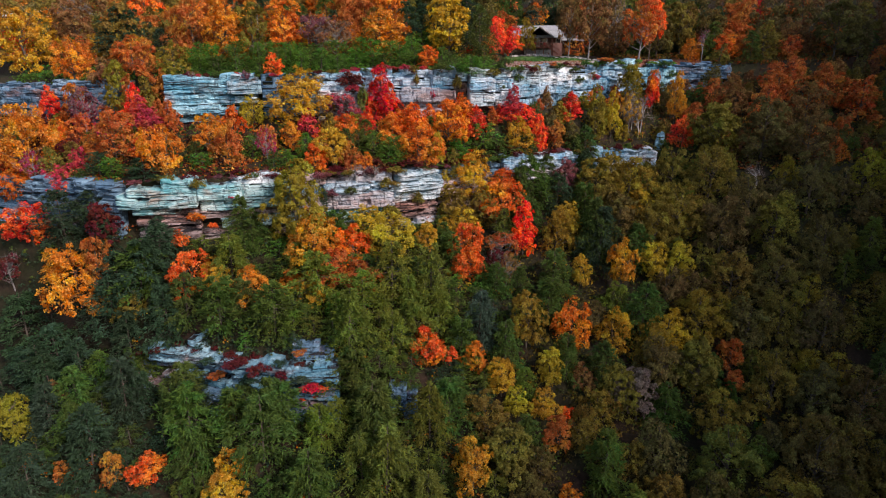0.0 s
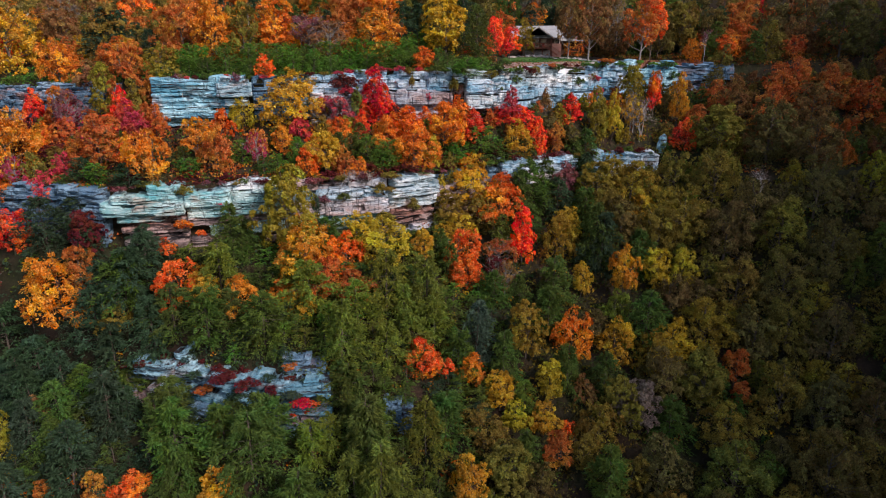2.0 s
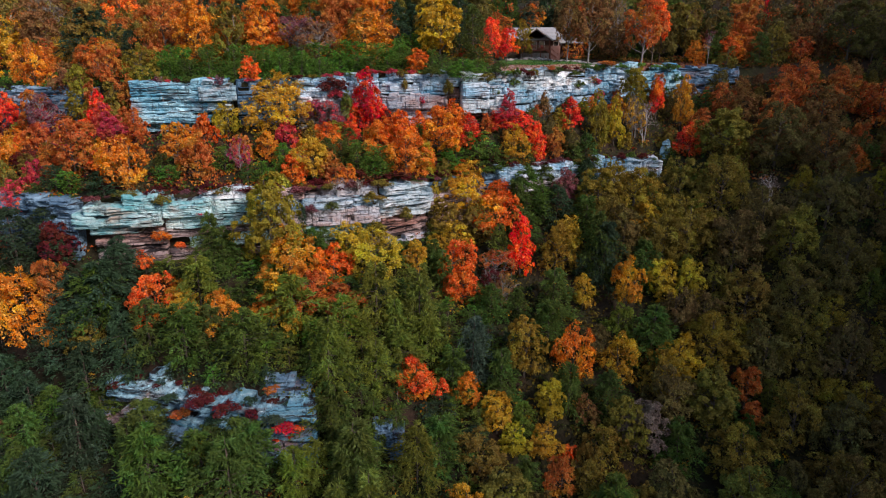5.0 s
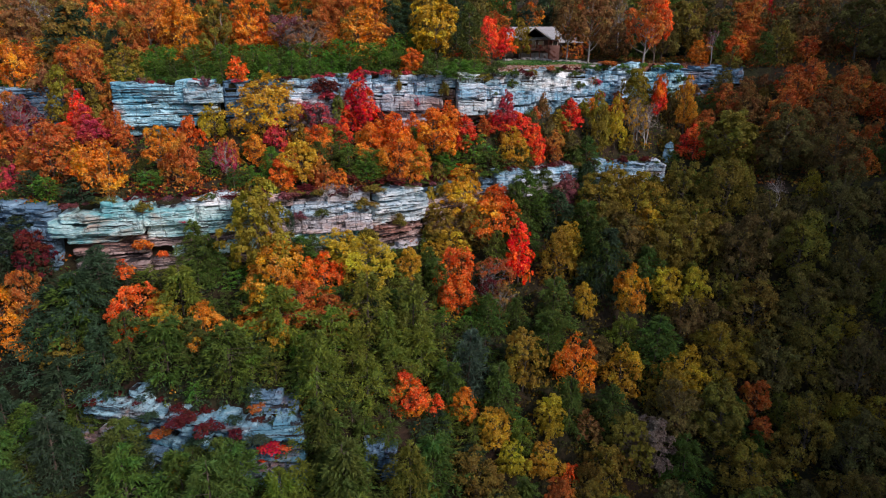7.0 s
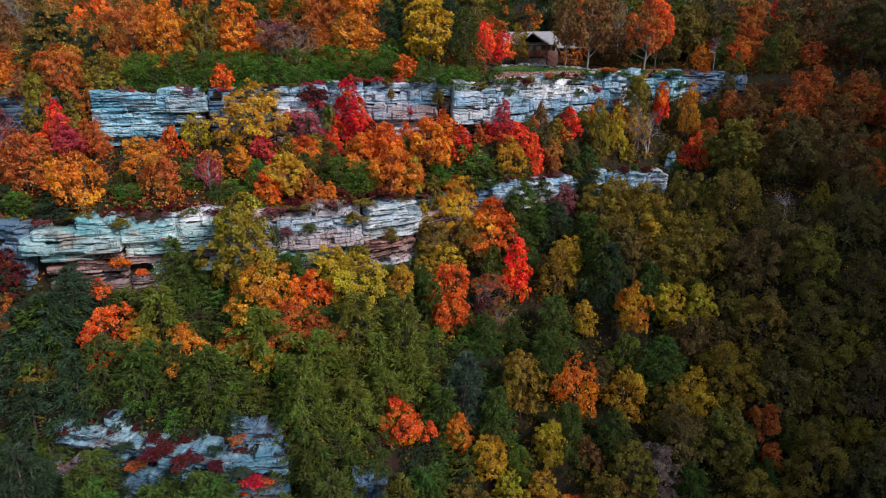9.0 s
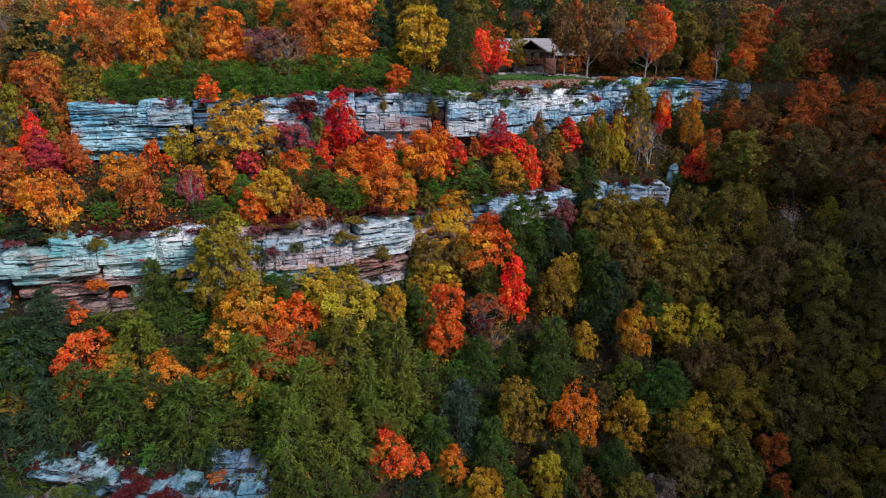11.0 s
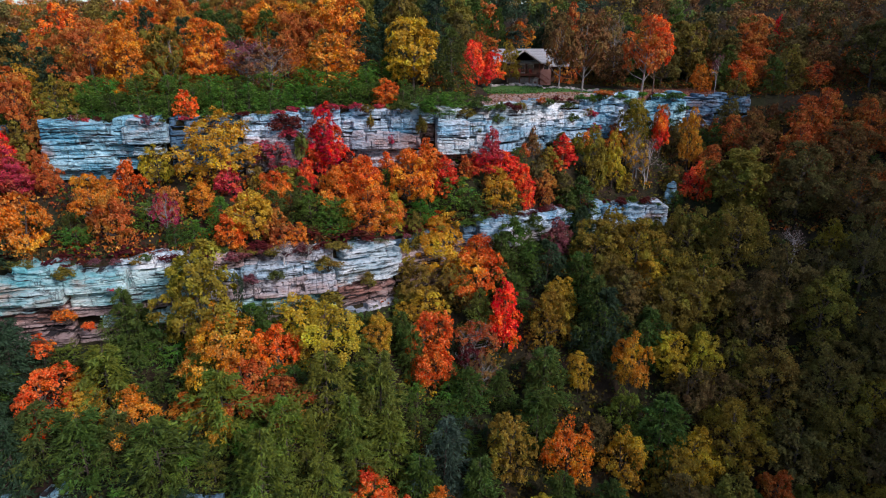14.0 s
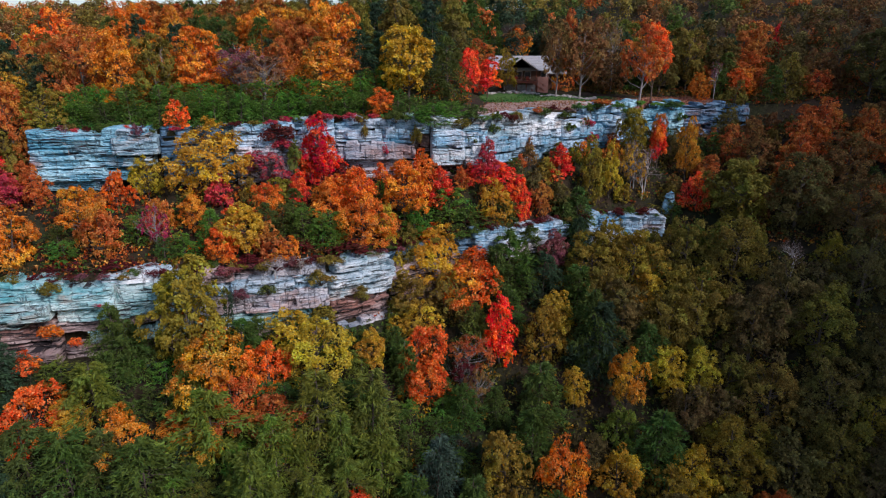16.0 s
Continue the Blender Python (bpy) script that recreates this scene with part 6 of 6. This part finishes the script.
for edge, top, x0, x1, count, tints in ((Y_UPPER, Z_UPPER, -55, 46, 70, ["green", "olive", "cedar", "wine", "pink", "green"]), (Y_MIDDLE, Z_MIDDLE, -54, 36, 66, ["wine", "wine", "mauve", "olive", "green"]),
                                       (Y_LOWER, Z_LOWER, -52, -19, 18, ["deep", "wine", "green"])):
    for i in range(count):
        x = x0 + (x1 - x0) * (i + fill.uniform(0, 1)) / count
        y = float(np.interp(x, KX, edge)) + fill.uniform(-0.9, 2.4)
        wide = fill.uniform(0.9, 2.6)
        plant("shrub", fill.choice(tints), round(x, 1), round(y, 1), round(wide, 1), round(wide * fill.uniform(0.5, 0.9), 1), round(float(np.interp(x, KX, top)) - 0.1, 1))

made = 0
for _ in range(1600):
    x, y = fill.uniform(-66, 62), fill.uniform(146, 186)
    if made >= 130 or clearing(x, y) or (1 < x < 44 and y < 175) or y < np.interp(x, KX, Y_UPPER) + (20 if x < 30 else 13):
        continue
    tint = fill.choice(["rust", "amber", "rust", "honey", "olive", "green"] if x < -14 and y < 164 else ["deep", "green", "deep", "green", "dark", "olive"] if x > -45 else ["rust", "olive", "green", "dark"])
    high = fill.uniform(9.5, 14.5)
    wide = high * fill.uniform(0.5, 0.62)
    if room(x, y, wide * 0.8):
        plant("pine" if tint in ("deep", "green") else "oak", tint, round(x, 1), round(y, 1), round(wide, 1), round(high, 1), filler=True, form=None if tint in ("deep", "green") else "tall")
        made += 1

made = 0
for _ in range(900):
    x = fill.uniform(-54, -7)
    y = np.interp(x, KX, Y_UPPER) + fill.uniform(2.2, 11)
    high = fill.uniform(3.6, 6.0)
    if made < 60 and room(x, y, high * 0.75):
        plant("cedar", fill.choice(["cedar", "cedar", "cedar", "green"]), round(x, 1), round(float(y), 1), round(high * 1.1, 1), round(high, 1))
        made += 1

made = 0
for _ in range(2600):
    x, y = fill.uniform(-68, 6), fill.uniform(60, 104)
    gaps = [float(np.interp(x, KX, v)) - y for v in (Y_LOWER, Y_MIDDLE)]
    if zone(x, y) > 1 or made >= 190 or any(-1.6 < g < 2.6 for g in gaps) or (zone(x, y) == 0 and -46 < x < -16 and gaps[0] < 7):
        continue
    if all((x - a) ** 2 + (y - b) ** 2 > (0.12 * w + 1.3) ** 2 for a, b, w in planted):
        high = fill.uniform(2.6, 4.4)
        plant("cedar", fill.choice(["green", "lime", "deep", "green", "cedar"] if x > -40 else ["deep", "deep", "green"]), round(x, 1), round(y, 1), round(high * 1.1, 1), round(high, 1), form="cedar_small")
        made += 1

fill_in(5000, -75, 8, 58, 100, 215)
fill_in(3500, 4, 85, 66, 135, 170)
fill_in(3000, -80, 50, 95, 150, 140)
fill_in(2000, -110, 110, 120, 176, 130)
